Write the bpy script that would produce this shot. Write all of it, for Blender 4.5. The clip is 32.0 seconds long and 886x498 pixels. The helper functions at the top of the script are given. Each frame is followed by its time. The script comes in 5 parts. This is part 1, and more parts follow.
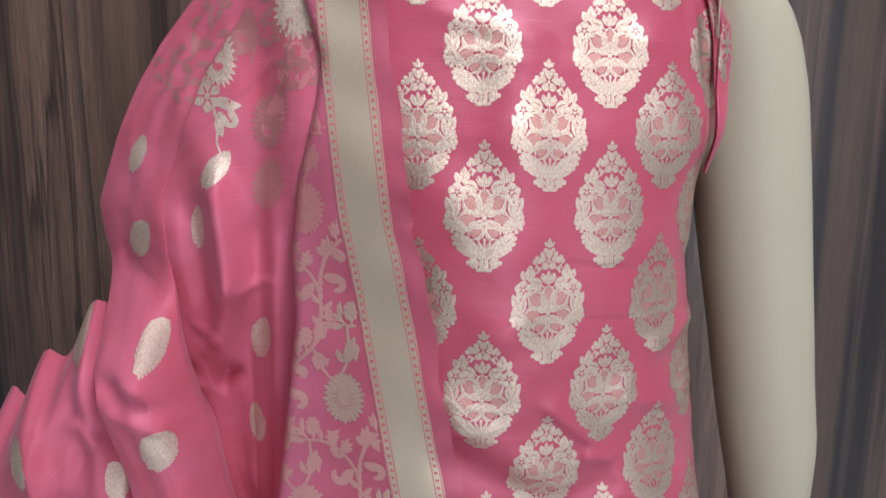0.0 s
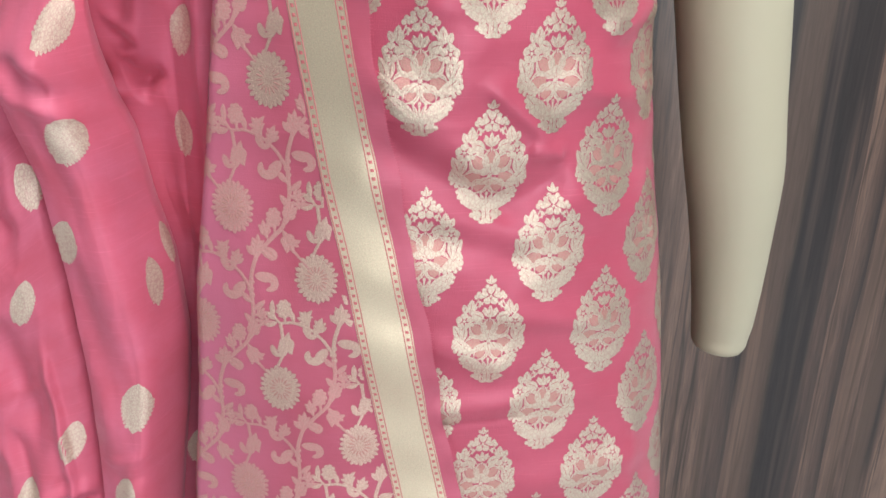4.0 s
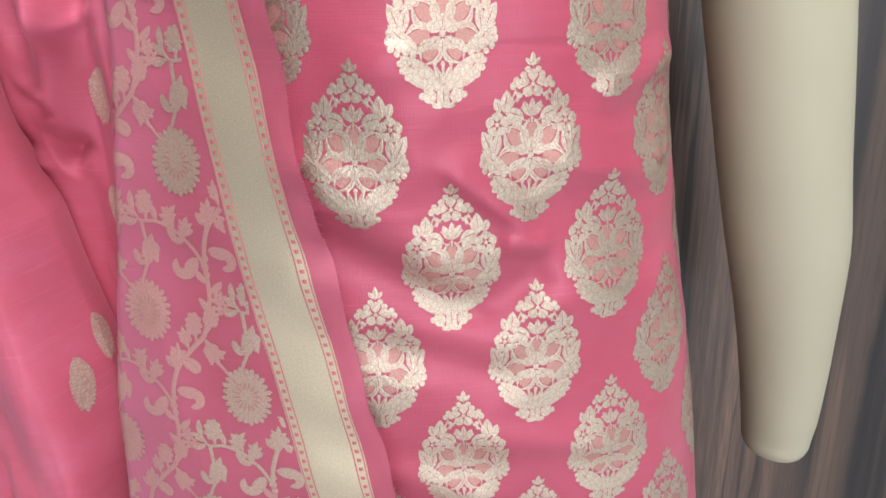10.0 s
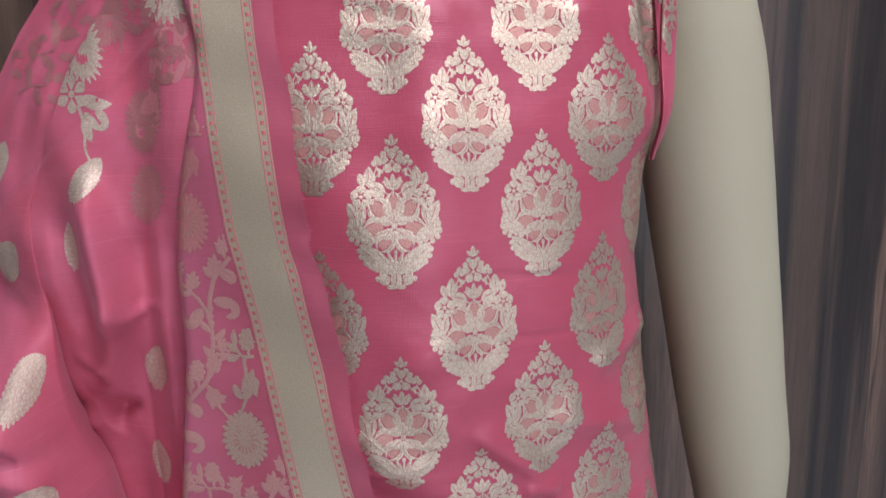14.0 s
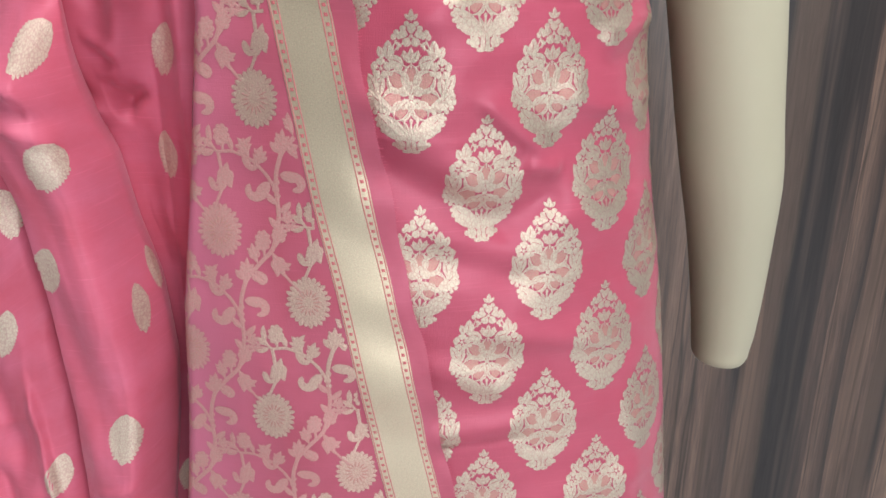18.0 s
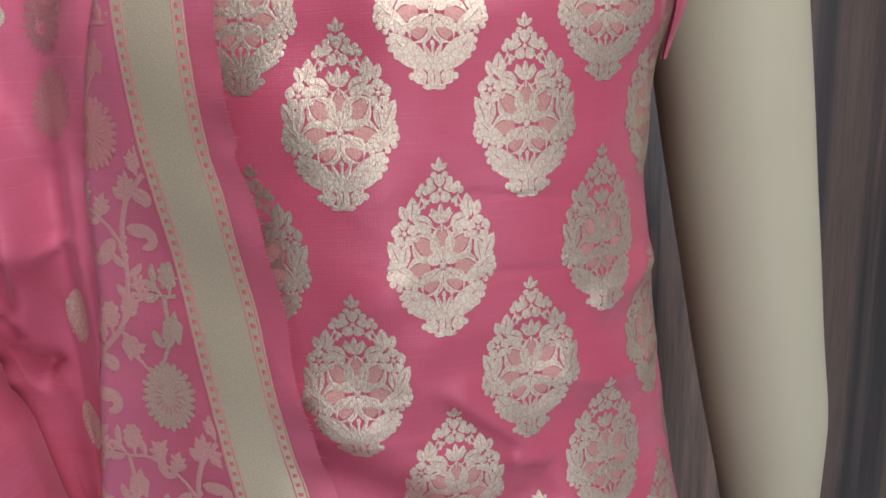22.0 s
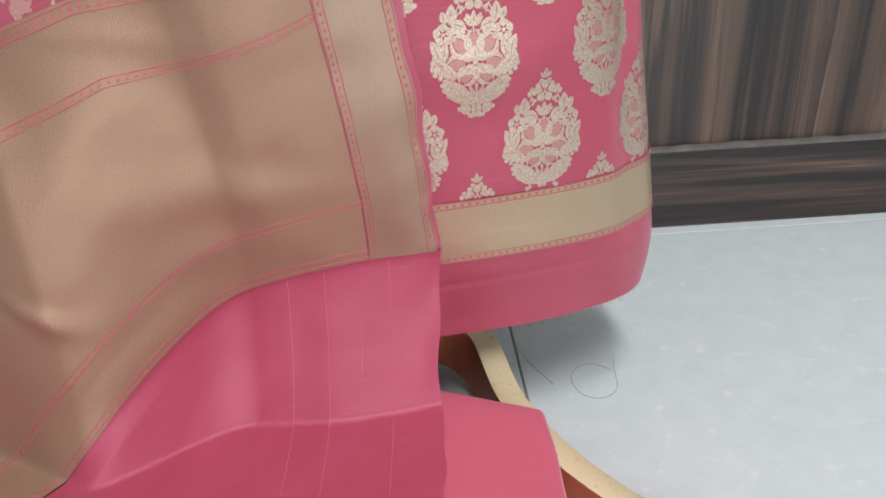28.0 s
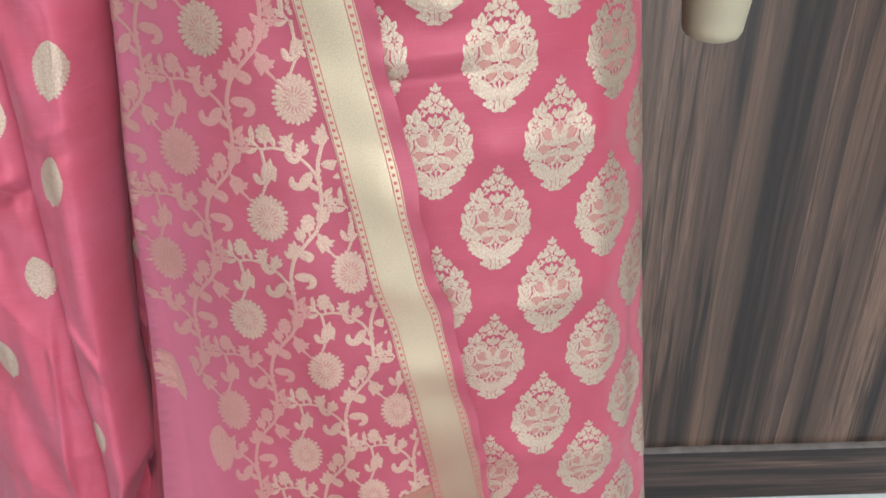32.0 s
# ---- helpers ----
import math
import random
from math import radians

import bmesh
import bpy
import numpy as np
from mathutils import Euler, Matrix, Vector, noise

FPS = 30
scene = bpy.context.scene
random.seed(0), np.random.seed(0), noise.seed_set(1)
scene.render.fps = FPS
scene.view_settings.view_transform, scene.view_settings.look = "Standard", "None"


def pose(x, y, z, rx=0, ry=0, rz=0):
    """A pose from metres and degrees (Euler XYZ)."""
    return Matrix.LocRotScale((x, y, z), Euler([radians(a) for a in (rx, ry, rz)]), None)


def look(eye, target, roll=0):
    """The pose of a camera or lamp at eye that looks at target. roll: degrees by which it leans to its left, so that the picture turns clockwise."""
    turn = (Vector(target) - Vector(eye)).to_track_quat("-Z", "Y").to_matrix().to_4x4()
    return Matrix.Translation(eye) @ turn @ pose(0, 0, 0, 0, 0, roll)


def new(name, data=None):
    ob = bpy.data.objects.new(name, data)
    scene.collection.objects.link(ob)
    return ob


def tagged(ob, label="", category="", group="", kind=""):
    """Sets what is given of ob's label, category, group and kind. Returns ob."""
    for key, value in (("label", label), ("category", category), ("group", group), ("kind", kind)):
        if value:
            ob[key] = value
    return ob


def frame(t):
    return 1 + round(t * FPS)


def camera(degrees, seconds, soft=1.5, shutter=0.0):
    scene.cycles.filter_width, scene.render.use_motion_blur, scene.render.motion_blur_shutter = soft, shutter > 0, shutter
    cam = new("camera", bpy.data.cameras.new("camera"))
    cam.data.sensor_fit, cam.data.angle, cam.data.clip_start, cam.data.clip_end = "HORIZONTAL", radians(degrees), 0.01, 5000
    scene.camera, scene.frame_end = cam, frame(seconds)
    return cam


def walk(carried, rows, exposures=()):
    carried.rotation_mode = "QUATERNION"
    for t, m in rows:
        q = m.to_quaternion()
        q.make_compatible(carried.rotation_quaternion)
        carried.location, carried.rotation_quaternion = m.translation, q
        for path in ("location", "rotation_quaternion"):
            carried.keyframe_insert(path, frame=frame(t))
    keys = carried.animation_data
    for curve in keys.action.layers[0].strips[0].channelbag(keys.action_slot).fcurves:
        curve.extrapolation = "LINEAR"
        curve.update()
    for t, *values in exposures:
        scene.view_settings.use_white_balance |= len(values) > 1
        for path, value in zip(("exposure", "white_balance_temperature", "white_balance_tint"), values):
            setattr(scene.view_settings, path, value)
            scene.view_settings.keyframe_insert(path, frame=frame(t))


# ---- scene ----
cam = camera(54.41, 32.0, soft=1.7)
PATH = [
    (0, -0.0955, -0.5096, 1.0859, -2.47, -11.65, 0.93),
    (0.5, -0.0784, -0.4833, 1.0827, -1.39, -10.42, 0.51),
    (1, -0.0806, -0.4594, 1.0860, -1.97, -10.53, 0.25),
    (1.5, -0.1044, -0.4525, 1.1171, -4.09, -9.53, 0.13),
    (2, -0.1091, -0.4604, 1.1022, -4.41, -10.33, 0.22),
    (2.5, -0.0944, -0.4736, 1.0575, -4.47, -13.56, 0.74),
    (3, -0.0755, -0.4813, 1.0302, -4.00, -16.07, 1.44),
    (3.5, -0.0690, -0.4890, 0.9946, -3.97, -18.12, 1.72),
    (4, -0.0656, -0.4901, 0.9707, -3.93, -21.05, 1.74),
    (4.5, -0.0590, -0.4962, 0.9401, -4.00, -23.25, 1.85),
    (6.5, -0.0184, -0.5005, 0.8464, -6.25, -28.52, 2.99),
    (7, -0.0665, -0.4679, 0.9659, -5.53, -22.15, 0.89),
    (7.5, -0.0971, -0.4560, 1.0364, -7.38, -21.12, 1.37),
    (8, -0.1021, -0.4531, 1.0386, -8.09, -18.45, 2.03),
    (8.5, -0.0821, -0.4179, 1.0718, -7.13, -17.92, -0.42),
    (9, -0.0363, -0.3883, 1.0705, -1.25, -16.83, -1.83),
    (9.5, -0.0041, -0.3764, 1.0240, 0.98, -17.42, -1.26),
    (10, 0.0095, -0.3768, 0.9860, 2.80, -20.93, -0.85),
    (10.5, 0.0192, -0.3764, 0.9583, 3.24, -24.91, -0.46),
    (11, 0.0455, -0.3794, 0.9197, 3.86, -27.74, -0.48),
    (11.5, 0.0306, -0.3858, 0.9325, 3.20, -26.26, -0.38),
    (12, 0.0078, -0.3812, 1.0232, 3.16, -19.09, -1.31),
    (12.5, -0.0291, -0.4097, 1.0669, 2.35, -16.04, -1.75),
    (13, -0.0673, -0.4314, 1.0895, -1.30, -14.17, -1.03),
    (13.5, -0.0722, -0.4400, 1.0953, -2.59, -13.36, -1.05),
    (14, -0.0544, -0.4339, 1.0892, -4.00, -13.22, -1.28),
    (14.5, -0.0401, -0.4236, 1.0730, -4.10, -13.99, -1.30),
    (16.5, -0.0407, -0.4280, 1.0672, -5.20, -14.45, -0.94),
    (17, -0.0598, -0.4445, 1.0273, -4.61, -15.11, 0.58),
    (17.5, -0.0601, -0.4579, 0.9991, -4.62, -18.88, 0.70),
    (18, -0.0680, -0.4733, 0.9719, -4.67, -20.53, 0.67),
    (18.5, -0.0771, -0.4940, 0.9407, -5.37, -22.46, 0.55),
    (19, -0.0791, -0.5127, 0.9164, -6.61, -23.29, 0.66),
    (19.5, -0.0685, -0.5080, 0.8904, -8.48, -24.83, 1.19),
    (20, -0.0463, -0.4758, 0.8766, -8.37, -25.96, 1.32),
    (20.5, -0.0332, -0.4327, 0.9109, -6.09, -23.70, 0.40),
    (21, -0.0332, -0.3931, 0.9886, -4.31, -18.52, -0.99),
    (21.5, -0.0318, -0.3680, 1.0422, -3.71, -14.98, -1.83),
    (22, -0.0223, -0.3585, 1.0424, -2.34, -14.74, -1.93),
    (22.5, -0.0162, -0.3555, 1.0127, -1.87, -15.02, -1.65),
    (23, -0.0123, -0.3530, 0.9819, -0.81, -16.81, -1.15),
    (23.5, -0.0188, -0.3617, 0.9565, 0.03, -18.87, -1.10),
    (24, -0.0124, -0.3864, 0.9365, -0.38, -20.16, -0.94),
    (24.5, -0.0485, -0.4497, 0.9243, -3.39, -21.44, -0.07),
    (26.5, -0.0081, -0.4559, 0.7502, -3.86, -27.23, 0.64),
    (27, 0.0200, -0.4489, 0.6206, -2.15, -26.92, 0.13),
    (27.5, 0.0299, -0.4586, 0.4487, -2.26, -25.59, 0.34),
    (28, 0.0386, -0.4254, 0.3957, -2.76, -28.88, -2.46),
    (28.5, 0.0595, -0.3458, 0.3620, -3.30, -27.96, -0.73),
    (29, 0.0648, -0.3275, 0.3369, -3.70, -27.35, 1.35),
    (29.5, 0.0856, -0.3209, 0.3473, -4.53, -26.99, 3.78),
    (30, 0.1010, -0.3316, 0.3493, -3.98, -26.55, 3.55),
    (30.5, 0.0823, -0.3545, 0.3710, -3.32, -23.66, 2.85),
    (31, 0.0388, -0.3927, 0.5149, -3.63, -27.73, 0.63),
    (31.5, 0.0063, -0.4368, 0.6841, -4.52, -30.72, -2.60),
    (32, -0.0140, -0.4960, 0.8096, -2.12, -28.62, -0.15),
]


def aim(x, y, z, yaw, pitch, roll):
    """The camera's pose from its place, heading, tilt and lean in degrees."""
    w, p = radians(yaw), radians(pitch)
    return look((x, y, z), (x - math.sin(w) * math.cos(p), y + math.cos(w) * math.cos(p), z + math.sin(p)), roll)


def meter(z, pitch):
    """How far the view is aimed at the upper body, 0 to 1."""
    return min(1.0, max(0.0, (z + 0.5 * math.tan(radians(pitch)) - 0.72) / 0.25))


def gain(t):
    """Small corrections that the camera's own metering makes."""
    table = [(0, 0.22), (1, 0.12), (2, 0.05), (3, 0.0), (4, 0.18), (7, 0.28), (8, 0.1), (9, -0.09), (10, 0.2), (11, 0.08), (12, 0.26), (13, 0.12), (14, 0.0), (17, -0.03), (18, 0.13), (20, 0.06), (21, 0.33), (22, -0.08), (23, 0.0), (24, 0.06), (27, 0.0), (28, -0.1), (29, -0.15), (31, -0.15), (32, 0.0)]
    return float(np.interp(t, [a for a, b in table], [b for a, b in table]))


walk(cam, [(row[0], aim(*row[1:])) for row in PATH], [(t, -0.24 - 0.62 * meter(z, p) + gain(t), 6500 - 380 * meter(z, p), 10 + 8 * meter(z, p)) for t, x, y, z, w, p, r in PATH])

# ---- world and light ----
world = bpy.data.worlds.new("world")
scene.world = world
world.use_nodes = True
sky = world.node_tree.nodes.new("ShaderNodeTexSky")
sky.sky_type, sky.sun_disc, sky.sun_elevation, sky.sun_rotation = "NISHITA", False, radians(40), radians(200)
world.node_tree.links.new(sky.outputs[0], world.node_tree.nodes["Background"].inputs[0])
world.node_tree.nodes["Background"].inputs[1].default_value = 0.1


def area(name, m, sx, sy, watts, colour):
    d = bpy.data.lights.new(name, "AREA")
    d.shape, d.size, d.size_y, d.energy, d.color = "RECTANGLE", sx, sy, watts, colour
    ob = new(name, d)
    ob.matrix_world = m
    return ob


area("shop_front_daylight", look((0.8, -2.86, 0.95), (-0.05, 0.2, 0.6)), 1.25, 1.6, 46, (0.94, 0.98, 1.0))
area("ceiling_tube_light", look((0.36, -1.0, 2.62), (0.34, -0.85, 0.0)), 0.28, 1.5, 55, (1.0, 0.99, 0.97))


# ---- materials ----
class Mat:
    """A small builder for node materials."""

    def __init__(self, name, rough=0.5, metal=0.0):
        self.m = bpy.data.materials.new(name)
        self.m.use_nodes = True
        self.t = self.m.node_tree
        self.b = self.t.nodes["Principled BSDF"]
        self.b.inputs["Roughness"].default_value = rough
        self.b.inputs["Metallic"].default_value = metal

    def n(self, kind, **kw):
        node = self.t.nodes.new(kind)
        for k, v in kw.items():
            node.inputs[k].default_value = v
        return node

    def l(self, a, b):
        self.t.links.new(a, b)

    def coords(self, scale=(1, 1, 1), source="Object"):
        tc, mp = self.n("ShaderNodeTexCoord"), self.n("ShaderNodeMapping")
        mp.inputs["Scale"].default_value = scale
        self.l(tc.outputs[source], mp.inputs[0])
        return mp.outputs[0]

    def noise(self, vec, scale, detail=4.0, rough=0.55):
        nz = self.n("ShaderNodeTexNoise", Scale=scale, Detail=detail, Roughness=rough)
        self.l(vec, nz.inputs["Vector"])
        return nz.outputs["Fac"]

    def ramp(self, fac, stops):
        r = self.n("ShaderNodeValToRGB")
        e = r.color_ramp.elements
        while len(e) < len(stops):
            e.new(0.5)
        for el, (p, c) in zip(e, stops):
            el.position, el.color = p, (*c, 1)
        self.l(fac, r.inputs[0])
        return r.outputs[0]

    def mix(self, fac, a, b, blend="MIX"):
        mx = self.t.nodes.new("ShaderNodeMix")
        mx.data_type, mx.blend_type = "RGBA", blend
        for sock, v in ((mx.inputs[0], fac), (mx.inputs[6], a), (mx.inputs[7], b)):
            if hasattr(v, "is_output"):
                self.l(v, sock)
            else:
                sock.default_value = v if isinstance(v, (int, float)) else (*v, 1)
        return mx.outputs[2]

    def math(self, op, a, b=0.0, c=0.0):
        m = self.t.nodes.new("ShaderNodeMath")
        m.operation = op
        for sock, v in zip(m.inputs, (a, b, c)):
            if hasattr(v, "is_output"):
                self.l(v, sock)
            else:
                sock.default_value = v
        return m.outputs[0]

    def bump(self, height, strength, dist):
        bp = self.n("ShaderNodeBump", Strength=strength, Distance=dist)
        self.l(height, bp.inputs["Height"])
        self.l(bp.outputs[0], self.b.inputs["Normal"])

    def base(self, c):
        if hasattr(c, "is_output"):
            self.l(c, self.b.inputs["Base Color"])
        else:
            self.b.inputs["Base Color"].default_value = (*c, 1)


def silk(name, lo, hi, rough=0.42, sheen=0.5, tint=(1.0, 0.62, 0.85), alpha=None, shot=None, gloss=0.65):
    """Woven silk: fine warp and weft, slubs across, faint uneven dye."""
    m = Mat(name, rough)
    uv = m.coords((1, 1, 1), "UV")
    slub = m.noise(m.coords((60, 1400, 1), "UV"), 1.0, 3.0)
    warp = m.noise(m.coords((2200, 90, 1), "UV"), 1.0, 2.0)
    blot = m.ramp(m.noise(uv, 16.0, 6.0, 0.62), [(0.30, (0, 0, 0)), (0.70, (1, 1, 1))])
    rare = m.ramp(m.noise(m.coords((25, 900, 1), "UV"), 1.0, 2.0), [(0.60, (0, 0, 0)), (0.72, (1, 1, 1))])
    c = m.mix(blot, lo, hi)
    c = m.mix(m.math("MULTIPLY", slub, 0.28), c, tuple(v * 0.72 for v in lo))
    c = m.mix(m.math("MULTIPLY", rare, 0.22), c, tuple(min(1.0, v * 1.35 + 0.02) for v in hi))
    c = m.mix(m.math("MULTIPLY", warp, 0.16), c, tuple(v * 0.7 for v in lo))
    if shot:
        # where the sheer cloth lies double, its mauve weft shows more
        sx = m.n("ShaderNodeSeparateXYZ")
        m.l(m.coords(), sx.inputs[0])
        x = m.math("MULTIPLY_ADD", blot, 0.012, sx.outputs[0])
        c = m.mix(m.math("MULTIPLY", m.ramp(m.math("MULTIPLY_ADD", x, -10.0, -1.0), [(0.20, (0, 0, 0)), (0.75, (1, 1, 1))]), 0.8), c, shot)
    m.base(c)
    m.bump(m.math("ADD", m.math("MULTIPLY", slub, 0.8), m.math("MULTIPLY", warp, 0.6)), 0.4, 0.0004)
    m.b.inputs["Sheen Weight"].default_value = sheen
    m.b.inputs["Sheen Roughness"].default_value = 0.45
    m.b.inputs["Sheen Tint"].default_value = (*tint, 1)
    m.b.inputs["Specular IOR Level"].default_value = gloss
    m.b.inputs["Specular Tint"].default_value = (1.0, 0.60, 0.73, 1)
    if alpha is not None:
        m.b.inputs["Alpha"].default_value = alpha
    return m.m


def zari(name, a, b, rough=0.38, metal=0.75, grain=1.0, ground=0.5, net=0.0, cell=330.0, fade=None):
    """Woven metallic thread, floats running across."""
    m = Mat(name, rough, metal)
    v = m.coords((500, 2600, 1), "UV")
    th = m.noise(v, 1.0, 3.0)
    sp = m.noise(m.coords((700, 700, 1), "UV"), 1.0, 2.0)
    bunch = m.noise(m.coords((1500, 420, 1), "UV"), 1.0, 2.0)
    c = m.mix(m.math("MULTIPLY_ADD", bunch, 0.6, m.math("MULTIPLY", sp, 0.4)), tuple(0.86 * v for v in a), b)
    glint = m.ramp(m.noise(m.coords((1250, 1350, 1), "UV"), 1.0, 2.0, 0.6), [(0.34, (0, 0, 0)), (0.68, (1, 1, 1))])
    c = m.mix(m.math("MULTIPLY", glint, 0.55), m.mix(0.16, c, tuple(0.5 * v for v in a)), tuple(min(0.9, 1.16 * v) for v in b))
    gap = m.ramp(m.noise(m.coords((900, 1500, 1), "UV"), 1.0, 2.0), [(0.52, (0, 0, 0)), (0.66, (1, 1, 1))])
    c = m.mix(m.math("MULTIPLY", gap, ground), c, (0.66, 0.13, 0.19))
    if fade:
        # weaker reflection towards the cloth's lower end, painted in as a browner tone
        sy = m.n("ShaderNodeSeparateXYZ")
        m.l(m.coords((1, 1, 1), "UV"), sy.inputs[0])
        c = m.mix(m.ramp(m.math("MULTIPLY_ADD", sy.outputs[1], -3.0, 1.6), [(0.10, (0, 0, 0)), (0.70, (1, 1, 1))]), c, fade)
    if net:
        # fine outlines where the floats are tied down
        vo = m.n("ShaderNodeTexVoronoi", Scale=cell, Randomness=1.0)
        vo.feature = "DISTANCE_TO_EDGE"
        m.l(m.coords((1, 0.75, 1), "UV"), vo.inputs["Vector"])
        tied = m.ramp(vo.outputs["Distance"], [(0.03, (1, 1, 1)), (0.13, (0, 0, 0))])
        c = m.mix(m.math("MULTIPLY", tied, net), c, (0.45, 0.13, 0.15))
    m.base(c)
    m.l(m.math("MULTIPLY_ADD", sp, 0.3, rough - 0.10), m.b.inputs["Roughness"])
    m.bump(m.math("ADD", m.math("MULTIPLY", th, 0.5), m.math("ADD", m.math("MULTIPLY", sp, 0.5), m.math("MULTIPLY", bunch, 0.7))), 0.42 * grain, 0.0005)
    return m.m


PINK = silk("pink_silk", (0.475, 0.073, 0.121), (0.545, 0.101, 0.161), 0.34, 0.12, (1.0, 0.74, 0.84))
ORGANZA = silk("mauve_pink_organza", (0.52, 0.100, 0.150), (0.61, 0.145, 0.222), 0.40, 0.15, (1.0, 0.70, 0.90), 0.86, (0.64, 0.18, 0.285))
DRAPE = silk("pink_shot_silk", (0.60, 0.108, 0.162), (0.69, 0.175, 0.275), 0.40, 0.14, (1.0, 0.72, 0.86))
DRAPE.node_tree.nodes["Principled BSDF"].inputs["Specular IOR Level"].default_value = 0.36
PLAIN = silk("plain_pink_silk", (0.46, 0.064, 0.118), (0.53, 0.088, 0.158), 0.40, 0.15)
FOLDED = silk("folded_pink_silk", (0.66, 0.12, 0.18), (0.73, 0.155, 0.235), 0.40, 0.5)
MARK = silk("rose_marks", (0.55, 0.14, 0.15), (0.62, 0.18, 0.18), 0.45, 0.4)
ZARI = zari("pale_gold_zari", (0.575, 0.485, 0.372), (0.73, 0.64, 0.512), 0.40, 0.84, 1.3, 0.18, 0.30, 420.0)
ZARI_IN = zari("rose_gold_zari", (0.54, 0.265, 0.225), (0.61, 0.345, 0.29), 0.46, 0.5)
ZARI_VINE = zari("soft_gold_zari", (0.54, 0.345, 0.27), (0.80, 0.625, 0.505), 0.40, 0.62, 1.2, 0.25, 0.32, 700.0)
SPRIG = zari("sprig_gold_zari", (0.68, 0.53, 0.41), (0.86, 0.73, 0.59), 0.42, 0.38, 1.6, 0.2, 0.38, 560.0)
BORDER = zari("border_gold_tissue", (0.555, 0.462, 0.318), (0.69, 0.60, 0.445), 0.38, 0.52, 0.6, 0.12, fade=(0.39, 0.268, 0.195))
# vine gold with its gleam taken out in colour, for the shoulder
ZARI_DULL = zari("dimmed_gold_zari", (0.56, 0.20, 0.205), (0.63, 0.28, 0.27), 0.45, 0.25, 1.0, 0.6)
# rose zari darkened in colour for figures lying in shade on the drape
ZARI_SHADED = zari("shaded_rose_zari", (0.47, 0.175, 0.185), (0.53, 0.225, 0.225), 0.5, 0.25, 1.0, 0.5)
# the same dimming painted into a rose copy, for the panel's left
ZARI_DIM = zari("dimmed_rose_gold_zari", (0.56, 0.27, 0.245), (0.64, 0.36, 0.33), 0.5, 0.3, 1.0, 0.5)
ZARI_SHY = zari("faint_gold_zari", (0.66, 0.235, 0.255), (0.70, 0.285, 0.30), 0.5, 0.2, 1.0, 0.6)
GOLD = zari("gold_tissue", (0.50, 0.375, 0.245), (0.62, 0.49, 0.34), 0.36, 0.75, 1.0, 0.2)
TISSUE = zari("dull_gold_tissue", (0.365, 0.226, 0.145), (0.43, 0.28, 0.188), 0.44, 0.32, 0.7, 0.2)


